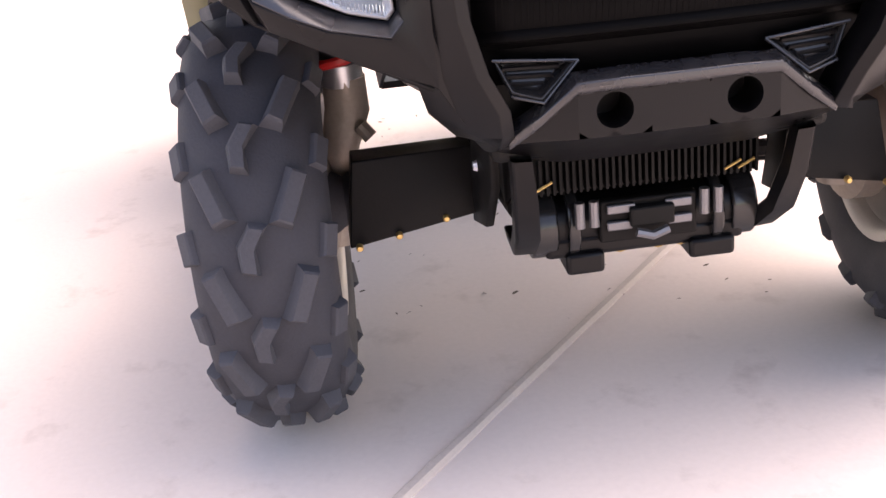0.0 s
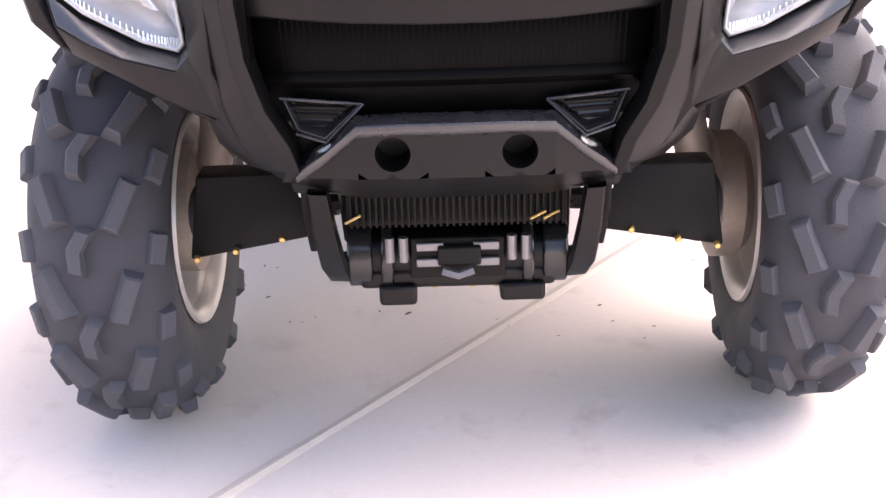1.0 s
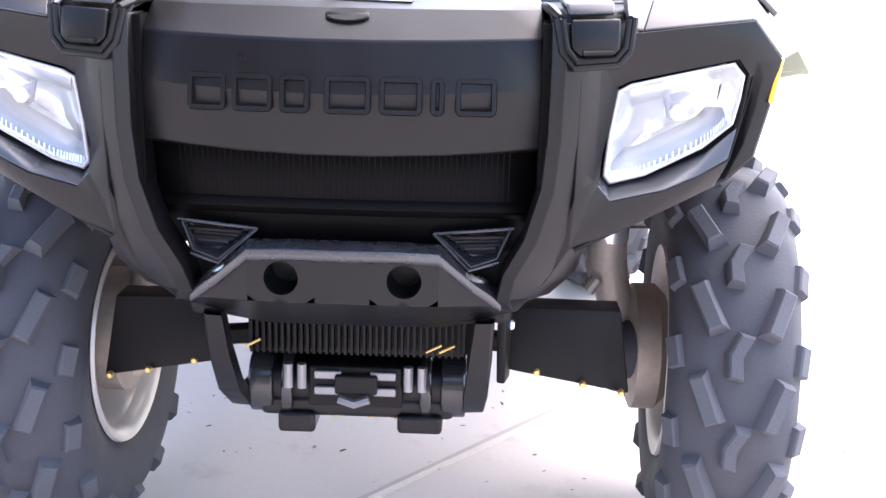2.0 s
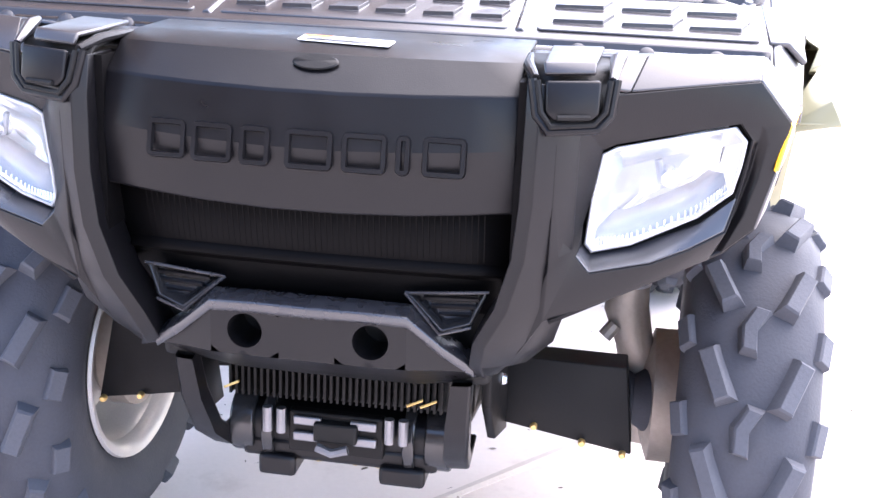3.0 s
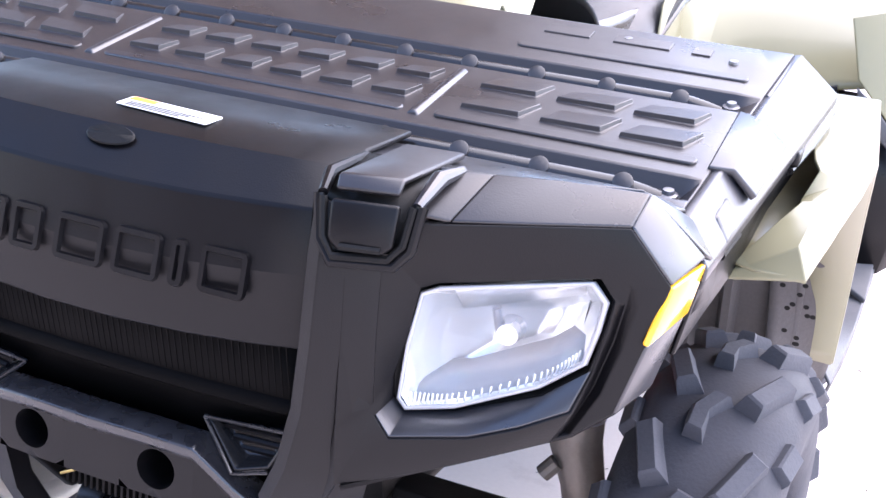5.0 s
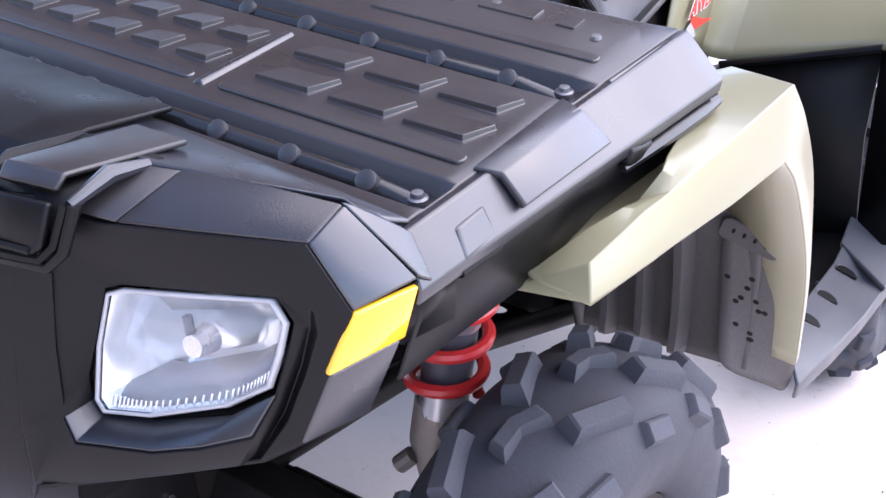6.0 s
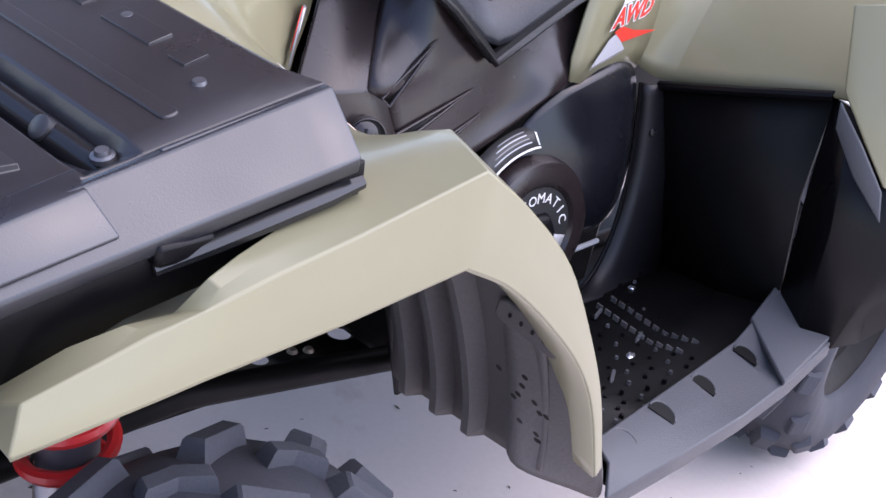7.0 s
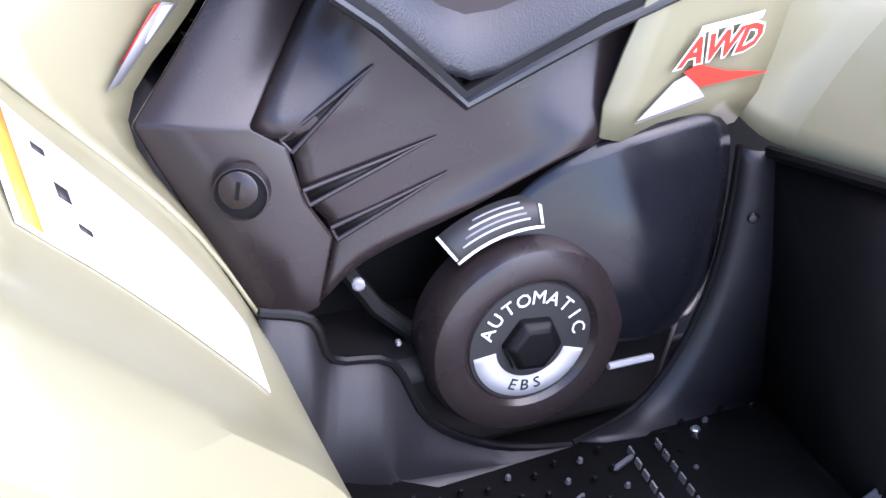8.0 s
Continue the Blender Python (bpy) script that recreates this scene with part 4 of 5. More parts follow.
def pad(x, y, w, d, h=0.011, skew=0.0):
    """A stepped plate that rises from the deck towards its front and its outer side."""
    bm = bmesh.new()
    side = 1 if skew >= 0 else -1
    lo = [(x - w / 2, y - d / 2), (x + w / 2, y - d / 2), (x + w / 2 + skew, y + d / 2), (x - w / 2 + skew, y + d / 2)]
    up = [h] * 4 if skew == 0 else [h * 0.9, h, h * 0.75, h * 0.5] if side > 0 else [h, h * 0.9, h * 0.5, h * 0.75]
    levels = []
    for inset, share in ((0.0, -0.2), (0.03, 0.45), (0.09, 0.50), (0.12, 1.0)):
        levels.append([bm.verts.new((u + (x - u) * inset, v + (y - v) * inset * 1.5, deck(v) + k * share)) for (u, v), k in zip(lo, up)])
    for a, b in zip(levels, levels[1:]):
        for i in range(4):
            j = (i + 1) % 4
            bm.faces.new((a[i], a[j], b[j], b[i]))
    bm.faces.new(levels[-1])
    part("rack_pad", bm, DECK, rack, bevel=0.0010)


for s in (1, -1):
    for i, x in enumerate((0.262, 0.345, 0.425)):
        pad(x * s, -0.092, 0.068, 0.038, 0.011, 0.014 * s)
        pad((x - 0.002) * s, -0.038, 0.068, 0.034, 0.011, 0.012 * s)
    for x, w in ((0.262, 0.062), (0.350, 0.074), (0.418, 0.024)):
        pad(x * s, 0.140, w, 0.026, 0.010)
    # long ribs before the pads and ridge beside the middle field
    for (xa, xb, y, h) in ((0.215, 0.475, -0.132, 0.009), (0.22, 0.480, 0.085, 0.010)):
        bm = prism(rounded(xb - xa, 0.016, 0.006, 3), Matrix.Translation(((xa + xb) / 2 * s, y, deck(y) - 0.002)) @ pose(0, 0, 0, 13, 0, 0), h)
        part("rack_rib", bm, DECK, rack, bevel=0.002)
    part("rack_ridge", faces([(0.186, -0.145, deck(-0.145)), (0.205, -0.145, deck(-0.145)), (0.205, -0.015, deck(-0.015)), (0.186, -0.015, deck(-0.015)), (0.192, -0.143, deck(-0.143) + 0.008), (0.199, -0.143, deck(-0.143) + 0.008), (0.199, -0.017, deck(-0.017) + 0.008), (0.192, -0.017, deck(-0.017) + 0.008)],
                             [(0, 1, 5, 4), (1, 2, 6, 5), (2, 3, 7, 6), (3, 0, 4, 7), (4, 5, 6, 7)], s), RACK, rack, bevel=0.002)
for k in range(6):
    x = -0.150 + 0.06 * k
    pad(x, -0.092, 0.043, 0.033, 0.011, 0.008)
    pad(x + 0.003, -0.040, 0.043, 0.029, 0.011, 0.008)
part("rack_rib", prism(rounded(0.36, 0.014, 0.006, 3), Matrix.Translation((0, -0.132, deck(-0.132) - 0.002)) @ pose(0, 0, 0, 13, 0, 0), 0.008), RACK, rack, bevel=0.002)
# tubes lying in the two channels, held by round clips
for y, reach in ((-0.186, 0.452), (0.0235, 0.464)):
    z = deck(y) - 0.008
    bar = part("rack_tube", tube([(-reach - 0.014, y + 0.012, z - 0.010), (-reach + 0.03, y, z), (reach - 0.03, y, z), (reach + 0.014, y + 0.012, z - 0.010)], 0.0115, n=14), GLOSS, rack, "black steel tube in a channel of the rack")
    for k in range(12):
        x = -0.434 + 0.078 * k
        part("tube_clip", spin([(0, 0.0116), (0.0080, 0.0114), (0.0094, 0.0104), (0.0094, -0.006)], frame_of((x, y - 0.002, z + 0.003), (0, -1.0, 0.75), (0, 0, 1)), 18), CLIP, bar)

# front fenders -----------------------------------------------------
for s in (1, -1):
    bm = bmesh.new()
    st = [
        [(0.15, 0.20, 0.90), (0.38, 0.20, 0.85), (0.548, 0.170, 0.866), (0.598, 0.165, 0.863), (0.613, 0.150, 0.803)],
        [(0.13, 0.36, 0.885), (0.36, 0.37, 0.818), (0.527, 0.336, 0.888), (0.609, 0.288, 0.896), (0.622, 0.272, 0.820)],
        [(0.145, 0.455, 0.79), (0.36, 0.455, 0.760), (0.530, 0.408, 0.832), (0.613, 0.352, 0.850), (0.621, 0.345, 0.779)],
        [(0.182, 0.585, 0.668), (0.36, 0.56, 0.655), (0.520, 0.515, 0.735), (0.615, 0.440, 0.772), (0.620, 0.432, 0.709)],
        [(0.215, 0.66, 0.555), (0.37, 0.645, 0.56), (0.508, 0.608, 0.640), (0.617, 0.518, 0.665), (0.620, 0.510, 0.633)],
        [(0.225, 0.70, 0.46), (0.38, 0.70, 0.46), (0.522, 0.655, 0.545), (0.619, 0.575, 0.570), (0.620, 0.565, 0.555)],
        [(0.230, 0.72, 0.38), (0.385, 0.725, 0.38), (0.530, 0.715, 0.45), (0.619, 0.630, 0.450), (0.619, 0.622, 0.440)],
    ]
    front = [
        [(0.505, -0.080, 0.750), (0.574, -0.082, 0.797), (0.587, -0.096, 0.770)],
        [(0.548, -0.036, 0.806), (0.579, -0.030, 0.812), (0.593, -0.034, 0.778)],
        [(0.563, -0.006, 0.822), (0.582, 0.004, 0.822), (0.597, 0.000, 0.783)],
        [(0.560, 0.036, 0.815), (0.586, 0.042, 0.832), (0.601, 0.042, 0.789)],
        [(0.571, 0.054, 0.846), (0.588, 0.062, 0.837), (0.603, 0.062, 0.791)],
        [(0.562, 0.085, 0.850), (0.591, 0.100, 0.847), (0.607, 0.100, 0.796)],
    ]
    # flat outer band and top strip, creased at the ridge
    LN = []
    for k in range(3):
        col = [r[2 + k] for r in st]
        LN.append([Vector(r[k]) for r in front] + spline(col[:2], 5)[:-1] + spline(col[1:], 5))
    ridge_band = [[a, a.lerp(b, 0.5), b] for a, b in zip(LN[1], LN[2])]
    top_band = [[a, a.lerp(b, 0.5), b] for a, b in zip(LN[0], LN[1])]
    grid(top_band, s, bm)
    grid(ridge_band, s, bm)
    # inner slope down to the footwell
    inside = fine([r[0:3] for r in st], 5, 4)
    for r, q in zip(inside, LN[0][len(front):]):
        r[-1] = q
    grid(inside, s, bm)
    tip = [Vector(p) for p in front[0]]
    cap = [tip[0], tip[0].lerp(tip[1], 0.5), tip[1], tip[1].lerp(tip[2], 0.5), tip[2]]
    bm.faces.new([bm.verts.new((p.x * s, p.y, p.z)) for p in cap])
    bmesh.ops.remove_doubles(bm, verts=bm.verts[:], dist=2e-4)
    fender = part("front_fender", bm, OLIVE, bike, "glossy olive green front fender", thick=0.005, angle=40, bevel=0.004, seg=3)
    rim_pts = LN[2]
    part("fender_lip", grid([[p, Vector((p.x - 0.05, p.y + 0.010, p.z - 0.002)), Vector((p.x - 0.11, p.y + 0.03, p.z + 0.004))] for p in rim_pts], s), OLIVE, fender, thick=0.004)
    # printed label that follows the inner slope, with an orange band and small marks
    skin = fine([r[0:2] for r in st], 12, 12)

    def on_slope(i, f, h):
        """A point over the slope: row i along it, share f across it, height h."""
        k = min(11, int(f * 12))
        return skin[i][k].lerp(skin[i][k + 1], f * 12 - k) + Vector((0.25 * h, 0.6 * h, 0.8 * h))

    rows = []
    for i in range(19, 44):
        g = (i - 19) / 24
        rows.append([on_slope(i, f, 0.0025) for f in ((0.16 + 0.20 * g) * (1 - k) + (0.93 - 0.02 * g) * k for k in (0, 0.25, 0.5, 0.75, 1))])
    white = part("fender_label", grid(rows, s), WHITE, fender, "white printed warning label on the inner slope", thick=0.0008)
    part("label_band", grid([[on_slope(i, f, 0.0036) for f in (0.22, 0.45, 0.68, 0.90)] for i in (20, 21, 22)], s), ORANGE, white, thick=0.0006)
    for i, f0, f1 in ((24, 0.34, 0.38), (25, 0.52, 0.60), (26, 0.70, 0.73)):
        part("label_line", grid([[on_slope(k, f, 0.0036) for f in (f0, f1)] for k in (i, i + 1)], s), INK, white, thick=0.0006)
    # inner panel above the wheel and corrugated liner behind it
    rows = []
    for y, z in [(p.x, p.y) for p in spline([(0.45, 0.700, 0), (0.485, 0.665, 0), (0.51, 0.625, 0), (0.550, 0.545, 0), (0.585, 0.455, 0), (0.600, 0.385, 0)], 4)]:
        row = []
        for i in range(29):
            step = (0, 0, 0, 0, 1, 1)[i % 6] if i < 19 else 0
            row.append((0.295 + 0.265 * i / 28, y + 0.026 - 0.022 * step - 0.02 * (i / 28), z - 0.010 * step + 0.03 * (i / 28) + (0.012 if step and z < 0.39 else 0)))
        rows.append(row)
    liner = part("mud_liner", grid(rows, s), LINER, bike, "dusty black ribbed mud liner", thick=0.004, angle=25)
    flap = part("mud_flap", grid([[(0.505, 0.50, 0.665), (0.56, 0.525, 0.665), (0.612, 0.535, 0.64)], [(0.510, 0.555, 0.56), (0.57, 0.575, 0.55), (0.618, 0.59, 0.53)], [(0.520, 0.575, 0.45), (0.58, 0.625, 0.44), (0.617, 0.65, 0.43)], [(0.530, 0.57, 0.415), (0.585, 0.66, 0.38), (0.602, 0.705, 0.346)]], s), LINER, bike, "dusty mud flap with dark discs painted as shaded holes", sub=2, thick=0.004)
    plate = frame_of((0.545 * s, 0.520, 0.640), (0.10 * s, -0.93, -0.35), (0.25 * s, 0, 1))
    clamp = part("flap_bracket", prism(rounded(0.085, 0.036, 0.010, 4), plate, 0.006), LINER, bike, "dusty bracket holding the mud flap", bevel=0.002)
    # dark discs paint the shade of holes; the bracket itself is solid
    for k in range(4):
        part("bracket_hole_shade", spin([(0, 0.0068), (0.004, 0.0068)], plate @ Matrix.Translation((-0.024 + 0.015 * k, 0.002, 0)) @ Matrix.Diagonal((0.6, 1.2, 1, 1)), 8), DEEP, clamp)
    rg = random.Random(3)
    # dark discs stand for shaded holes in the closed flap
    for k in range(12):
        f, g = rg.random(), rg.random()
        part("flap_hole_shade", spin([(0, 0.0), (0.0045, 0.0)], frame_of(((0.530 + 0.050 * f) * s, 0.5745 + 0.012 * f - 0.08 * g, 0.47 + 0.14 * g), (0.0, -1, -0.45)) @ Matrix.Translation((0, 0, 0.006)), 8), DEEP, flap)
    part("inner_guard", grid([[(0.20, -0.10, 0.74), (0.22, 0.05, 0.79), (0.22, 0.22, 0.83)], [(0.36, -0.10, 0.745), (0.40, 0.05, 0.79), (0.42, 0.22, 0.82)], [(0.50, -0.075, 0.750), (0.53, 0.03, 0.775), (0.575, 0.20, 0.805)]], s), STEEL_BLACK, bike, thick=0.004)

# middle body -------------------------------------------------------
pod = part("steering_pod", grid([[(-0.20, 0.20, 0.90), (-0.10, 0.19, 0.915), (0.10, 0.19, 0.915), (0.20, 0.20, 0.90)], [(-0.13, 0.36, 0.915), (-0.08, 0.34, 0.955), (0.08, 0.34, 0.955), (0.13, 0.36, 0.915)], [(-0.12, 0.50, 0.99), (-0.07, 0.46, 1.06), (0.07, 0.46, 1.06), (0.12, 0.50, 0.99)]]), OLIVE, bike, "olive green pod behind the rack", sub=2, thick=0.006)
for s in (1, -1):
    # knee panel in dark plastic: raised front strip, recessed field with tapering ribs, round plug
    FRONT = [(-0.005, 0.680, 0.815), (0.023, 0.647, 0.781), (0.082, 0.572, 0.709), (0.098, 0.592, 0.675), (0.120, 0.630, 0.610), (0.137, 0.668, 0.550), (0.152, 0.700, 0.497)]
    STEP_AT = [(0.020, 0.772, 0.832), (0.048, 0.739, 0.795), (0.113, 0.674, 0.714), (0.118, 0.712, 0.693), (0.134, 0.729, 0.641), (0.143, 0.760, 0.600), (0.164, 0.745, 0.528)]
    sheet = []
    for p, q in zip(FRONT, STEP_AT):
        p, q = Vector(p), Vector(q)
        sheet.append([p, p.lerp(q, 0.5) + Vector((0.006, -0.003, 0.003)), q])
    panel = part("knee_panel", grid(sheet, s), PANEL, bike, "dark brown-black ribbed knee panel", thick=0.014, angle=50, bevel=0.004, seg=3)
    field = []
    for i, q in enumerate(STEP_AT):
        a = Vector(q) - Vector((0.003, -0.002, 0.0))
        mid = [(0.100, 0.800, 0.880), (0.112, 0.790, 0.800), (0.122, 0.800, 0.745), (0.128, 0.800, 0.715), (0.140, 0.800, 0.665), (0.148, 0.803, 0.625), (0.160, 0.795, 0.575)][i]
        far = [(0.120, 0.900, 0.890), (0.128, 0.905, 0.830), (0.138, 0.910, 0.780), (0.148, 0.915, 0.740), (0.155, 0.915, 0.700), (0.162, 0.915, 0.665), (0.172, 0.900, 0.630)][i]
        end = [(0.130, 1.030, 0.900), (0.145, 1.035, 0.850), (0.146, 1.030, 0.810), (0.160, 1.020, 0.770), (0.178, 1.012, 0.735), (0.188, 1.008, 0.712), (0.190, 1.000, 0.695)][i]
        out = [(0.140, 1.130, 0.900), (0.160, 1.130, 0.850), (0.172, 1.130, 0.800), (0.175, 1.120, 0.770), (0.176, 1.110, 0.745), (0.176, 1.100, 0.725), (0.176, 1.090, 0.705)][i]
        field.append([a, mid, far, end, out])
    part("panel_field", grid(fine(field, 3, 4), s), PANEL, panel, thick=0.005, angle=60)
    for a, b, w in (((0.116, 0.712, 0.693), (0.120, 0.792, 0.775), 0.0085), ((0.134, 0.731, 0.643), (0.146, 0.860, 0.705), 0.0085), ((0.143, 0.762, 0.602), (0.156, 0.875, 0.668), 0.0075)):
        A, B = Vector((a[0] * s, a[1], a[2])), Vector((b[0] * s, b[1], b[2]))
        n = Vector((0.93 * s, -0.33, 0.1))
        up = (B - A).cross(n).normalized()
        lift = n * 0.0035
        bm = tube([A + up * w + lift, A.lerp(B, 0.6) + up * w * 0.35 + lift, B + lift * 0.4], [0.0030, 0.0024, 0.0008], n=8)
        tube([A - up * w + lift, A.lerp(B, 0.6) - up * w * 0.35 + lift, B + lift * 0.4], [0.0030, 0.0024, 0.0008], bm, 8)
        tube([A + up * w + lift, A - up * w + lift], 0.0024, bm, 8)
        rib = part("panel_rib", bm, PANEL, panel, angle=50)
        # dark sheet between the ridges paints the shade of a groove
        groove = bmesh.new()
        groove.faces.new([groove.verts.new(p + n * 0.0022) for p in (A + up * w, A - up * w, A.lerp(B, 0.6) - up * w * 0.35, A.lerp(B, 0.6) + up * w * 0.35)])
        part("rib_groove_shade", groove, DEEP, rib, thick=0.002)
    pm = frame_of((0.1365 * s, 0.663, 0.660), (0.86 * s, -0.45, 0.22))
    plug = part("plug", spin([(0.0, 0.0100), (0.0175, 0.0100), (0.0190, 0.0088), (0.0190, 0.004)], pm @ Matrix.Translation((-0.003 * s, 0.003, 0.001)), 28), PANEL, panel, "round plug sunk in a recess", angle=40)
    # raised dark bar paints the shade of a slot
    part("plug_slot_shade", box(-0.002, 0.002, -0.009, 0.009, 0.0100, 0.0108, m=pm @ Matrix.Translation((-0.003 * s, 0.003, 0.001))), DEEP, plug)
    part("plug_recess", spin([(0.0245, 0.0075), (0.0252, 0.0120), (0.0262, 0.0116), (0.0275, -0.004)], pm, 36), PANEL, plug, angle=30)
    # dark disc paints the shade in the gap round the plug
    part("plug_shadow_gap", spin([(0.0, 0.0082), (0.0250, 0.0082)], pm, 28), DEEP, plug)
    TOP = spline([(0.222, 0.655, 0.580), (0.232, 0.705, 0.568), (0.238, 0.730, 0.520), (0.242, 0.795, 0.503), (0.248, 0.850, 0.415), (0.258, 0.936, 0.362), (0.272, 1.040, 0.346), (0.278, 1.12, 0.352)], 4)
    part("kick_panel", grid([[p, Vector((p.x + 0.01, p.y, max(0.337, p.z - 0.12))), Vector((0.284, p.y, 0.334))] for p in TOP], s), WELL, bike, "black panel at the front of the footwell", thick=0.006, angle=50)
    part("kick_edge", tube([(p.x * s, p.y, p.z) for p in TOP], 0.0055, n=8), BLACK, bike)

# engine side on the left: clutch cover, pull start
s = 1
cover = part("clutch_cover", grid([
    [(0.175, 0.90, 0.58), (0.180, 0.96, 0.66), (0.190, 1.01, 0.700), (0.194, 1.10, 0.725), (0.194, 1.195, 0.735)],
    [(0.195, 0.90, 0.55), (0.205, 0.98, 0.62), (0.215, 1.05, 0.655), (0.230, 1.13, 0.668), (0.210, 1.205, 0.675)],
    [(0.205, 0.92, 0.50), (0.226, 1.00, 0.55), (0.258, 1.07, 0.58), (0.262, 1.14, 0.580), (0.225, 1.212, 0.58)],
    [(0.205, 0.94, 0.44), (0.225, 1.02, 0.455), (0.262, 1.09, 0.46), (0.264, 1.15, 0.455), (0.238, 1.210, 0.46)],
    [(0.18, 0.95, 0.41), (0.19, 1.03, 0.425), (0.20, 1.10, 0.435), (0.20, 1.15, 0.44), (0.19, 1.19, 0.445)]]), SATIN, bike, "smooth satin black engine cover", sub=2, thick=0.004)
part("cover_foot", tube([(0.246, 1.085, 0.432), (0.250, 1.145, 0.436)], 0.0045, n=8), bpy.data.materials["bezel_grey"], cover, "light grey strip under the cover")
rc = frame_of((0.236, 0.967, 0.490), (0.97, -0.12, 0.13))
starter = part("pull_starter", spin([(0.118, -0.05), (0.120, -0.01), (0.112, 0.006), (0.098, 0.012), (0.080, 0.010), (0.074, 0.004), (0.0, 0.004)], rc, 64), PANEL, bike, "round black pull starter cover with white lettering", angle=30)
part("starter_dish", spin([(0.073, 0.0045), (0.072, 0.0062), (0.0, 0.0062)], rc, 56), INK, starter)
part("starter_boss", spin([(0.036, 0.006), (0.034, 0.016), (0.026, 0.022), (0.0, 0.022)], rc, 6), BLACK, starter, bevel=0.003)
bm = bmesh.new()
arc = []
for k in range(25):
    a = radians(180 + 12 + 156 * k / 24)
    arc.append((a, 0.042, 0.068))
lo = [bm.verts.new(rc @ Vector((r0 * math.cos(a), r0 * math.sin(a), 0.0072))) for a, r0, r1 in arc]
hi = [bm.verts.new(rc @ Vector((r1 * math.cos(a), r1 * math.sin(a), 0.0072))) for a, r0, r1 in arc]
for i in range(24):
    bm.faces.new((lo[i], lo[i + 1], hi[i + 1], hi[i]))
part("print_band", bm, SILVER, starter, "silver printed band", thick=0.0006)
for i, ch in enumerate("AUTOMATIC"):
    a = radians(164 - 148 * i / 8)
    m = rc @ Matrix.Translation((0.056 * math.cos(a), 0.056 * math.sin(a), 0.0074)) @ pose(0, 0, 0, 0, 0, math.degrees(a) - 90)
    lettering("letter", ch, m, 0.023, WHITE, starter)
for i, ch in enumerate("EBS"):
    a = radians(254 + 16 * i)
    m = rc @ Matrix.Translation((0.054 * math.cos(a), 0.054 * math.sin(a), 0.0082)) @ pose(0, 0, 0, 0, 0, math.degrees(a) + 90)
    lettering("letter", ch, m, 0.020, INK, starter)
# curved instruction label over the starter
bm = bmesh.new()
for lo_r, hi_r, a0, a1, zz, which in ((0.132, 0.162, 90, 134, 0.004, 0),):
    A = [radians(a0 + (a1 - a0) * k / 14) for k in range(15)]
    lo = [bm.verts.new(rc @ Vector((lo_r * math.cos(a), lo_r * math.sin(a), zz - 0.012))) for a in A]
    hi = [bm.verts.new(rc @ Vector((hi_r * math.cos(a), hi_r * math.sin(a), zz - 0.034))) for a in A]
    for i in range(14):
        bm.faces.new((lo[i], lo[i + 1], hi[i + 1], hi[i]))
tag = part("instruction_label", bm, INK, bike, "black label with white border and fine print", thick=0.001)


def arc_strip(r0, r1, a0, a1, material, name, parent):
    bm = bmesh.new()
    A = [radians(a0 + (a1 - a0) * k / 10) for k in range(11)]

    def at(r, a):
        f = (r - 0.132) / 0.03
        return rc @ Vector((r * math.cos(a), r * math.sin(a), -0.0072 - 0.022 * f))

    lo, hi = [bm.verts.new(at(r0, a)) for a in A], [bm.verts.new(at(r1, a)) for a in A]
    for i in range(10):
        bm.faces.new((lo[i], lo[i + 1], hi[i + 1], hi[i]))
    return part(name, bm, material, parent, thick=0.0006)


arc_strip(0.132, 0.1345, 90, 134, WHITE, "label_border", tag)
arc_strip(0.136, 0.162, 90, 91.2, WHITE, "label_border", tag)
arc_strip(0.136, 0.162, 132.8, 134, WHITE, "label_border", tag)
for k in range(4):
    arc_strip(0.1405 + 0.005 * k, 0.1422 + 0.005 * k, 96 + k, 128 - 3 * k, GREYPRINT if k % 2 else SILVER, "label_line", tag)
part("dash_tag", box(-0.032, 0.032, -0.004, 0.004, -0.002, 0.002, m=frame_of((0.205, 1.14, 0.40), (1, -0.2, 0.3)) @ pose(0, 0, 0, 0, 0, 12)), WHITE, bike, "small white tag low on the engine")

for p, r, c in (((0.172, 0.783, 0.553), 0.007, GREYPRINT), ((0.185, 0.835, 0.475), 0.0035, BRIGHT), ((0.200, 0.880, 0.440), 0.005, ALU)):
    part("engine_bolt", spin([(0, 0.004), (r * 0.6, 0.004), (r, 0.002), (r, -0.003)], frame_of(p, (0.9, -0.3, 0.2)), 10), c, bike)
part("engine_hose", tube([(0.120, 0.78, 0.55), (0.150, 0.82, 0.50), (0.165, 0.86, 0.47), (0.17, 0.89, 0.40)], 0.011, n=10), DEEP, bike)

TEETH = (((0.320, 1.087), (0.483, 1.065)), ((0.321, 1.125), (0.485, 1.107)))
GAP = (1.055, 1.135)

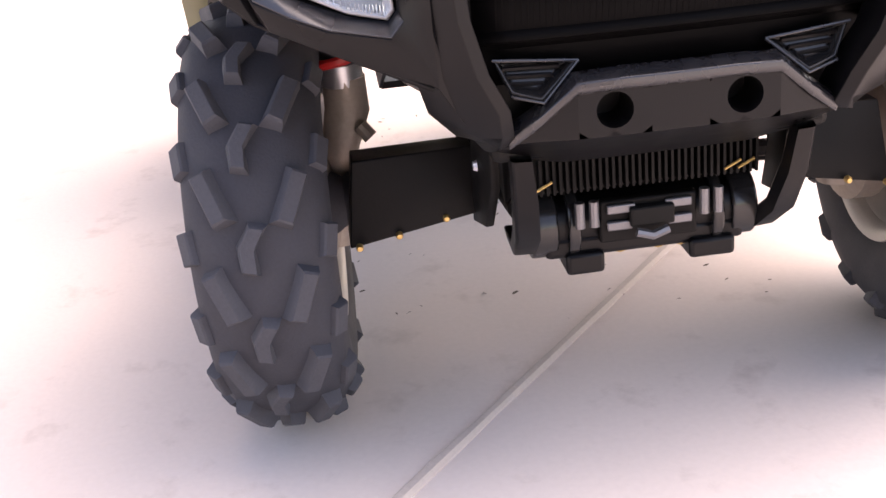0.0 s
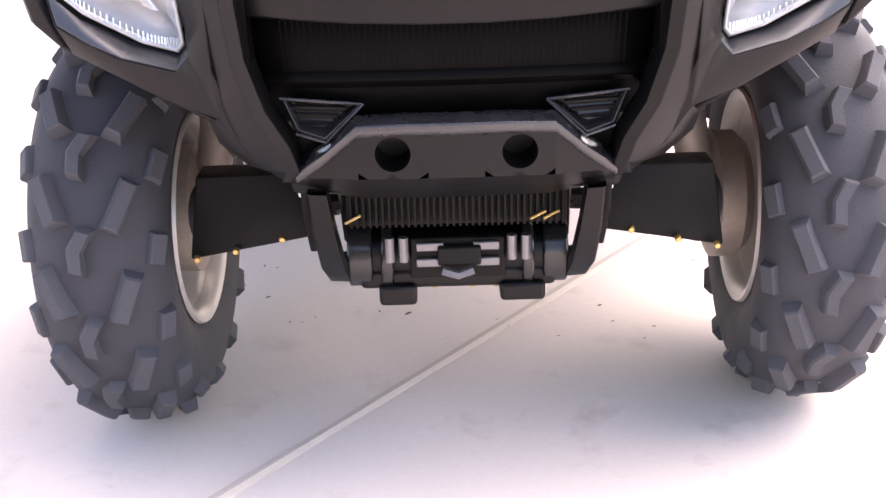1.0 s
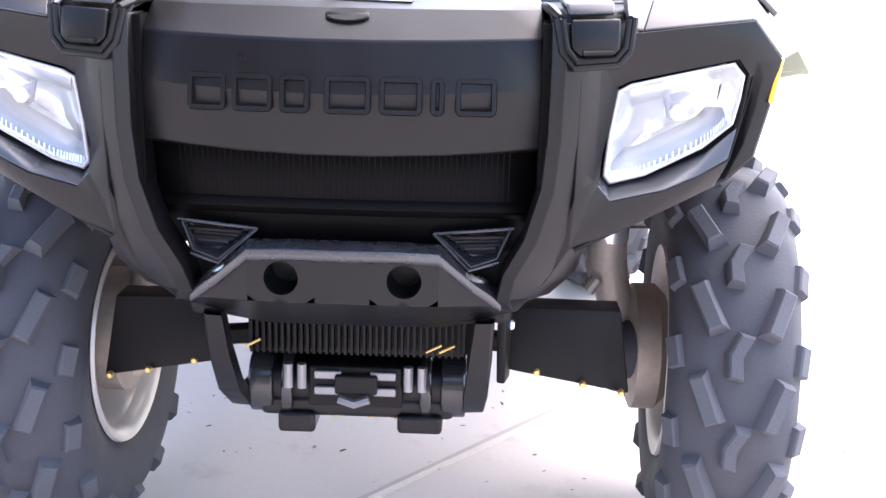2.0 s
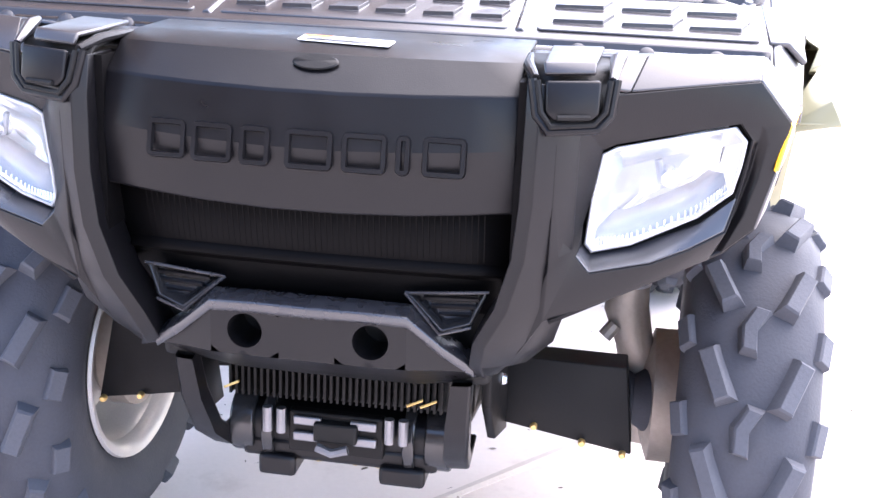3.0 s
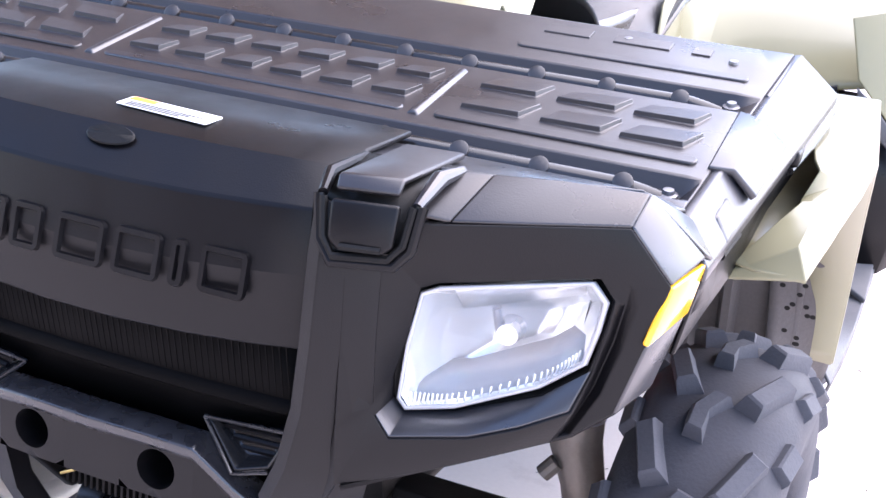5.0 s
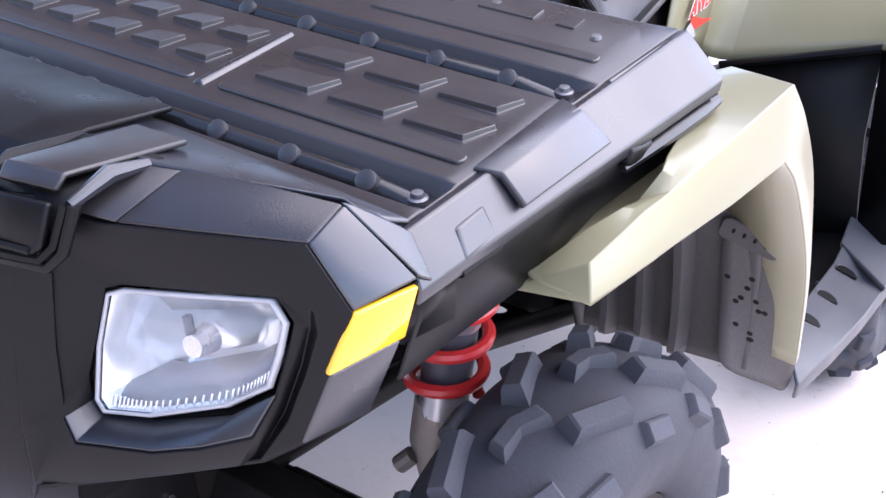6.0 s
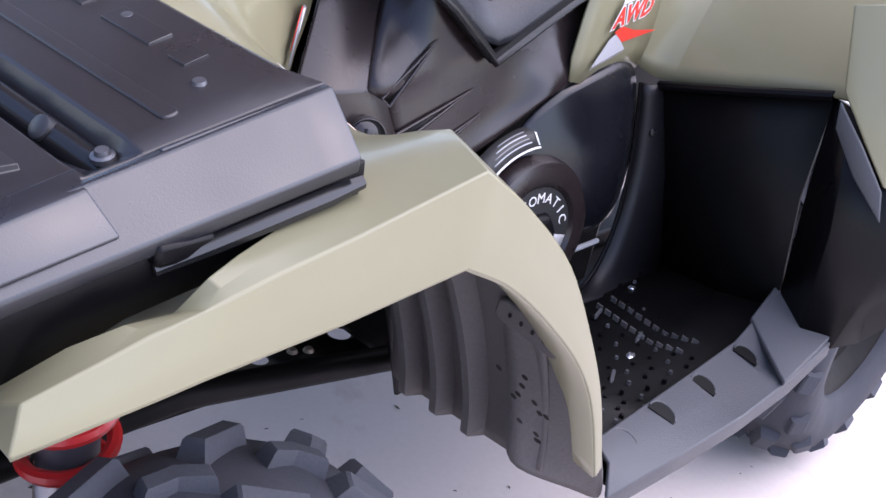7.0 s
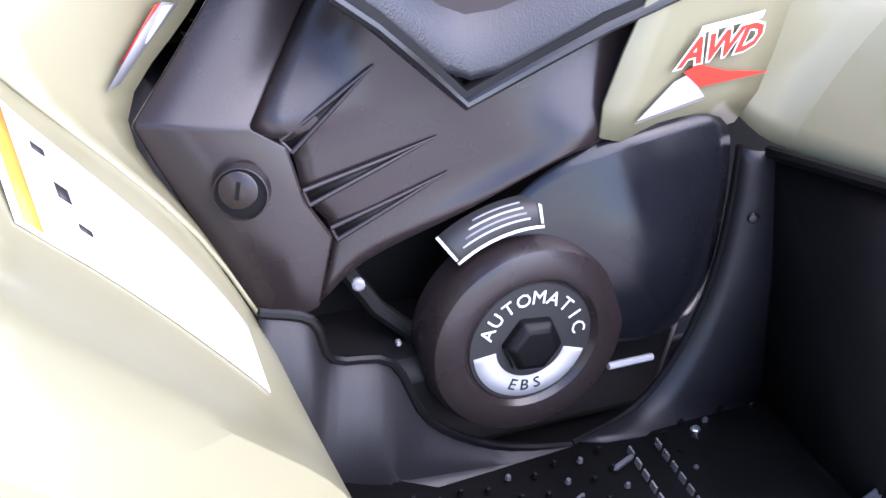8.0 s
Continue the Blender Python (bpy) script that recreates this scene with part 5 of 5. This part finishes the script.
# footwells ---------------------------------------------------------
for s in (1, -1):
    # floor and rear wall darker than WELL: the footwell's shade in their colour
    fl = part("footwell_floor", grid([[(0.235, 0.72, 0.372), (0.42, 0.715, 0.370), (0.60, 0.705, 0.375)], [(0.280, 0.86, 0.338), (0.43, 0.90, 0.345), (0.57, 0.90, 0.385)], [(0.280, 1.12, 0.352), (0.43, 1.12, 0.360), (0.56, 1.08, 0.400)], [(0.275, 1.31, 0.362), (0.43, 1.26, 0.400), (0.555, 1.20, 0.460)]], s), DEEP, bike, "black footwell floor with raised studs, shade put into its colour", thick=0.006)
    well = part("footwell_back", grid([[(0.225, 1.255, 0.685), (0.37, 1.245, 0.735), (0.512, 1.235, 0.785)], [(0.25, 1.285, 0.53), (0.39, 1.25, 0.57), (0.525, 1.205, 0.63)], [(0.277, 1.315, 0.362), (0.43, 1.26, 0.400), (0.555, 1.195, 0.455)]], s), DEEP, bike, "footwell rear wall with its deep shade put into the black", thick=0.006)
    part("well_rim", tube([(0.225 * s, 1.245, 0.688), (0.37 * s, 1.235, 0.737), (0.512 * s, 1.225, 0.787)], 0.008, n=8), BLACK, well)
    LIP = spline([(0.208, 1.216, 0.690), (0.218, 1.222, 0.62), (0.235, 1.215, 0.53), (0.252, 1.185, 0.44), (0.264, 1.13, 0.372), (0.274, 1.04, 0.350)], 4)
    BACK = spline([(0.232, 1.268, 0.690), (0.252, 1.280, 0.61), (0.272, 1.292, 0.52), (0.286, 1.300, 0.43), (0.300, 1.285, 0.372), (0.310, 1.20, 0.360)], 4)
    part("well_inner_wall", grid([[a, a.lerp(b, 0.25) + Vector((0.007, -0.004, 0)), b] for a, b in zip(LIP, BACK)], s), WELL, well, thick=0.005, angle=50)
    part("well_lip", tube([(p.x * s, p.y - 0.001, p.z) for p in LIP], 0.0042, n=8), BLACK, well)
    part("screw", spin([(0, 0.004), (0.005, 0.003), (0.007, 0)], frame_of((0.242 * s, 1.238, 0.612), (0.8 * s, -0.5, 0.1)), 10), GLOSS, well)
    part("well_outer_wall", grid([[(0.512, 1.235, 0.785), (0.560, 1.19, 0.790), (0.64, 1.17, 0.74), (0.74, 1.26, 0.70)], [(0.535, 1.205, 0.63), (0.60, 1.165, 0.62), (0.68, 1.19, 0.60), (0.76, 1.27, 0.58)], [(0.555, 1.195, 0.475), (0.61, 1.165, 0.455), (0.655, 1.188, 0.445), (0.68, 1.22, 0.46)]], s), BLACK, well, thick=0.006)
    # side rail; dark raised plates paint the shade of its pockets
    rail = part("step_rail", grid([[(0.568, 0.70, 0.425), (0.600, 0.69, 0.415), (0.622, 0.665, 0.39), (0.616, 0.695, 0.352)], [(0.558, 0.82, 0.418), (0.600, 0.83, 0.405), (0.632, 0.83, 0.392), (0.632, 0.83, 0.365)], [(0.555, 0.95, 0.424), (0.602, 0.96, 0.404), (0.640, 0.97, 0.398), (0.640, 0.97, 0.372)], [(0.553, 1.08, 0.434), (0.604, 1.09, 0.412), (0.644, 1.10, 0.415), (0.646, 1.10, 0.39)], [(0.548, 1.20, 0.486), (0.605, 1.195, 0.468), (0.652, 1.19, 0.455), (0.652, 1.19, 0.43)]], s), STEP, bike, "grey plastic step rail with pockets", thick=0.006, bevel=0.003, angle=25)
    for x, y, z in ((0.583, 0.750, 0.4145), (0.578, 0.850, 0.4145), (0.576, 0.960, 0.4165), (0.577, 1.075, 0.4265)):
        dee = [(-0.020, -0.011), (0.020, -0.011)] + [(0.020 * math.cos(k * math.pi / 8), -0.006 + 0.019 * math.sin(k * math.pi / 8)) for k in range(9)]
        seat = frame_of((x * s, y, z), (0.36 * s, -0.06, 1), (-0.4 * s, 1, 0))
        slot = part("pocket_shade", prism(dee, seat, 0.003), DEEP, rail, "dark D-shaped plate painting a pocket's shade")
        part("pocket_edge", tube([tuple(seat @ Vector((u, v, 0.003))) for u, v in dee[2:]], 0.0016, n=6), STEP, slot)
    part("rail_block", faces([(0.547, 1.125, 0.454), (0.648, 1.067, 0.418), (0.650, 1.196, 0.462), (0.535, 1.235, 0.496)], [(0, 1, 2, 3)], s), STEP, rail, "smooth raised end of the step rail", thick=0.012, bevel=0.003)
    # studs and bright rivets on the floor
    rg = random.Random(8)

    def floor_z(x, y):
        return 0.345 + 0.02 * max(0, y - 0.9) / 0.3 + 0.045 * max(0, x - 0.43) / 0.13 + 0.03 * max(0, 0.86 - y) / 0.14

    # rows of small pimples, two slanting rows of bright teeth, raised bars and worn oval rivets
    for i in range(17):
        for j in range(9):
            x, y = 0.300 + 0.030 * j + 0.008 * (i % 2), 0.755 + 0.030 * i
            if GAP[0] < y < GAP[1]:
                continue
            part("floor_stud", spin([(0, 0.006), (0.0028, 0.0055), (0.004, 0.0)], Matrix.Translation((x * s, y, floor_z(x, y) + 0.002)), 7), BLACK if (i + j) % 3 else STEP, fl)
    for p, q in TEETH:
        for i in range(10):
            x, y = p[0] + (q[0] - p[0]) * i / 9, p[1] + (q[1] - p[1]) * i / 9
            turn = math.degrees(math.atan2(q[1] - p[1], (q[0] - p[0]) * s))
            part("grip_tooth", box(-0.0058, 0.0058, -0.0012, 0.0012, -0.002, 0.007, m=Matrix.Translation((x * s, y, floor_z(x, y) + 0.003)) @ pose(0, 0, 0, 0, 0, turn)), BRIGHT, fl)
    for x, y, a in ((0.47, 0.83, 20), (0.40, 0.86, 18), (0.34, 0.90, 14), (0.45, 0.94, 20), (0.36, 0.985, 15), (0.47, 1.19, 8), (0.38, 1.19, 6), (0.33, 1.07, 10), (0.51, 1.14, 12), (0.41, 1.07, 10)):
        part("grip_bar", prism(rounded(0.006, 0.034, 0.003, 2), Matrix.Translation((x * s, y, floor_z(x, y) + 0.002)) @ pose(0, 0, 0, 0, 0, (a + 8) * s), 0.006), STEP, fl, bevel=0.0015)
    for x, y, k in ((0.43, 0.907, 1.5), (0.43, 1.02, 1.1), (0.366, 1.207, 1.0), (0.438, 1.201, 1.3), (0.44, 1.148, 0.8), (0.317, 1.184, 0.7)):
        part("rivet", spin([(0, 0.004), (0.007, 0.003), (0.010, 0.0)], Matrix.Translation((x * s, y, floor_z(x, y) + 0.004)) @ pose(0, 0, 0, 0, 0, 15 * s) @ Matrix.Diagonal((0.7, k, 1, 1)), 12), BRIGHT, fl)

    # rear body and fender
    rear = part("rear_fender", grid([[(0.130, 1.10, 0.83), (0.182, 1.235, 0.70), (0.222, 1.262, 0.69), (0.37, 1.25, 0.738), (0.512, 1.238, 0.79), (0.585, 1.17, 0.80)],
                                     [(0.130, 1.10, 0.90), (0.180, 1.23, 0.80), (0.215, 1.310, 0.80), (0.37, 1.312, 0.83), (0.525, 1.295, 0.86), (0.615, 1.22, 0.86)],
                                     [(0.130, 1.10, 0.96), (0.175, 1.26, 0.91), (0.210, 1.415, 0.91), (0.37, 1.420, 0.92), (0.53, 1.395, 0.92), (0.64, 1.32, 0.91)],
                                     [(0.130, 1.16, 1.00), (0.170, 1.34, 0.98), (0.210, 1.53, 0.96), (0.37, 1.54, 0.96), (0.53, 1.47, 0.96), (0.66, 1.46, 0.95)],
                                     [(0.130, 1.60, 1.00), (0.170, 1.70, 0.97), (0.210, 1.80, 0.97), (0.37, 1.80, 0.97), (0.53, 1.80, 0.96), (0.68, 1.80, 0.95)]], s), OLIVE, bike, "olive green rear fender above the footwell", sub=2, thick=0.006, angle=60)
    part("fender_wing", faces([(0.515, 1.165, 0.93), (0.548, 1.156, 0.818), (0.600, 1.152, 0.765), (0.646, 1.156, 0.715), (0.720, 1.230, 0.705), (0.720, 1.26, 0.93), (0.60, 1.22, 0.955)], [(0, 1, 2, 6), (2, 3, 4, 5, 6)], s), OLIVE, rear, thick=0.006, bevel=0.003)
    part("wing_edge", faces([(0.549, 1.152, 0.806), (0.556, 1.150, 0.768), (0.606, 1.146, 0.714), (0.662, 1.150, 0.668), (0.648, 1.152, 0.710), (0.602, 1.148, 0.760)], [(0, 1, 2, 5), (5, 2, 3, 4)], s), STEP, rear, "grey trim along the fender edge", thick=0.006, bevel=0.003)
    part("side_cover", grid([[(0.196, 1.005, 0.690), (0.194, 1.10, 0.715), (0.192, 1.23, 0.69)], [(0.184, 1.035, 0.80), (0.188, 1.13, 0.81), (0.186, 1.24, 0.80)], [(0.170, 1.07, 0.93), (0.172, 1.17, 0.94), (0.178, 1.25, 0.92)]], s), OLIVE, bike, "olive green side cover under the seat", sub=1, thick=0.004)

# olive inner slope between the fender and the knee panel
for s in (1, -1):
    body = part("body_side", grid(fine([[(0.230, 0.70, 0.50), (0.190, 0.605, 0.650), (0.153, 0.470, 0.780), (0.135, 0.37, 0.875), (0.12, 0.30, 0.94)], [(0.153, 0.70, 0.497), (0.119, 0.628, 0.612), (0.080, 0.568, 0.714), (0.020, 0.640, 0.790), (-0.02, 0.69, 0.84)]], 3, 4), s), OLIVE, bike, "olive green inner body side", thick=0.004, angle=50)
    swoosh = part("body_decal", faces([(0.0975, 0.5455, 0.754), (0.0855, 0.5605, 0.7545), (0.0565, 0.5955, 0.7815), (0.0295, 0.6285, 0.8045), (0.0435, 0.6085, 0.8125), (0.0625, 0.5865, 0.7955)], [(0, 1, 2, 5), (5, 2, 3, 4)], s), GREYPRINT, body, "red, white and dark pointed decal", thick=0.001)
    part("decal_red", faces([(0.082, 0.5605, 0.7700), (0.0610, 0.5875, 0.7910), (0.0425, 0.6085, 0.8115), (0.0500, 0.6005, 0.8125)], [(0, 1, 2, 3)], s), DECAL_RED, swoosh, thick=0.0012)
    part("decal_white", faces([(0.0700, 0.5785, 0.7735), (0.0555, 0.5965, 0.7845), (0.0350, 0.6215, 0.8060), (0.0445, 0.6085, 0.8085)], [(0, 1, 2, 3)], s), WHITE, swoosh, thick=0.0012)

# seat --------------------------------------------------------------
EDGE = [(0.150, 0.70, 0.885), (0.152, 0.768, 0.842), (0.153, 0.822, 0.800), (0.157, 0.876, 0.757), (0.163, 0.944, 0.797), (0.170, 1.013, 0.837), (0.180, 1.20, 0.92), (0.185, 1.70, 0.98)]
rows = []
for f, up in ((-1.0, 0.0), (-0.97, 0.016), (-0.86, 0.045), (-0.45, 0.075), (0.0, 0.085), (0.45, 0.075), (0.86, 0.045), (0.97, 0.016), (1.0, 0.0)):
    rows.append([(x * f, y, z + up + (0.03 if i == 3 else 0.0) * (1 - f * f)) for i, (x, y, z) in enumerate(EDGE)])
seat = part("seat", grid(rows), VINYL, bike, "black vinyl seat with a pointed lower edge", thick=0.006, angle=50, bevel=0.0, sub=1)
for s in (1, -1):
    part("seat_piping", tube([((x + 0.006) * s, y, z - 0.010) for x, y, z in EDGE], 0.006, n=8), GLOSS, seat)
    # dark tube paints the shade in the gap under the seat edge
    part("seat_gap_shade", tube([((x - 0.004) * s, y, z - 0.004) for x, y, z in EDGE], 0.010, n=8), DEEP, seat)

# decals ------------------------------------------------------------
dm = frame_of((0.1965, 1.148, 0.782), (0.99, 0.02, 0.06))
decal = part("side_decal", prism([(-0.085, -0.050), (-0.048, -0.010), (-0.030, -0.002), (0.0, -0.030)], dm, 0.0008), SILVER, bike, "silver, red and white drive decal")
part("decal_dark", prism([(-0.088, -0.053), (0.0, -0.033), (-0.03, -0.038)], dm, 0.0013), GREYPRINT, decal)
part("decal_red", prism([(-0.038, 0.000), (-0.012, -0.018), (0.085, -0.008), (0.02, -0.002), (-0.02, 0.008)], dm, 0.0012), DECAL_RED, decal)
word = dm @ Matrix.Translation((0.005, 0.026, 0.0011)) @ Matrix(((1, 0.25, 0, 0), (0.16, 1, 0, 0), (0, 0, 1, 0), (0, 0, 0, 1)))
lettering("decal_outline", "AWD", word @ Matrix.Translation((0, 0.002, 0.0005)), 0.042, WHITE, decal, "white outline of the word", fat=0.0035)
lettering("decal_word", "AWD", word @ Matrix.Translation((0, 0.002, 0.0012)), 0.042, DECAL_RED, decal, fat=0.0012)
part("decal_bar", prism([(-0.042, 0.023), (0.040, 0.023), (0.040, 0.031), (-0.042, 0.031)], word, 0.0006), WHITE, decal)
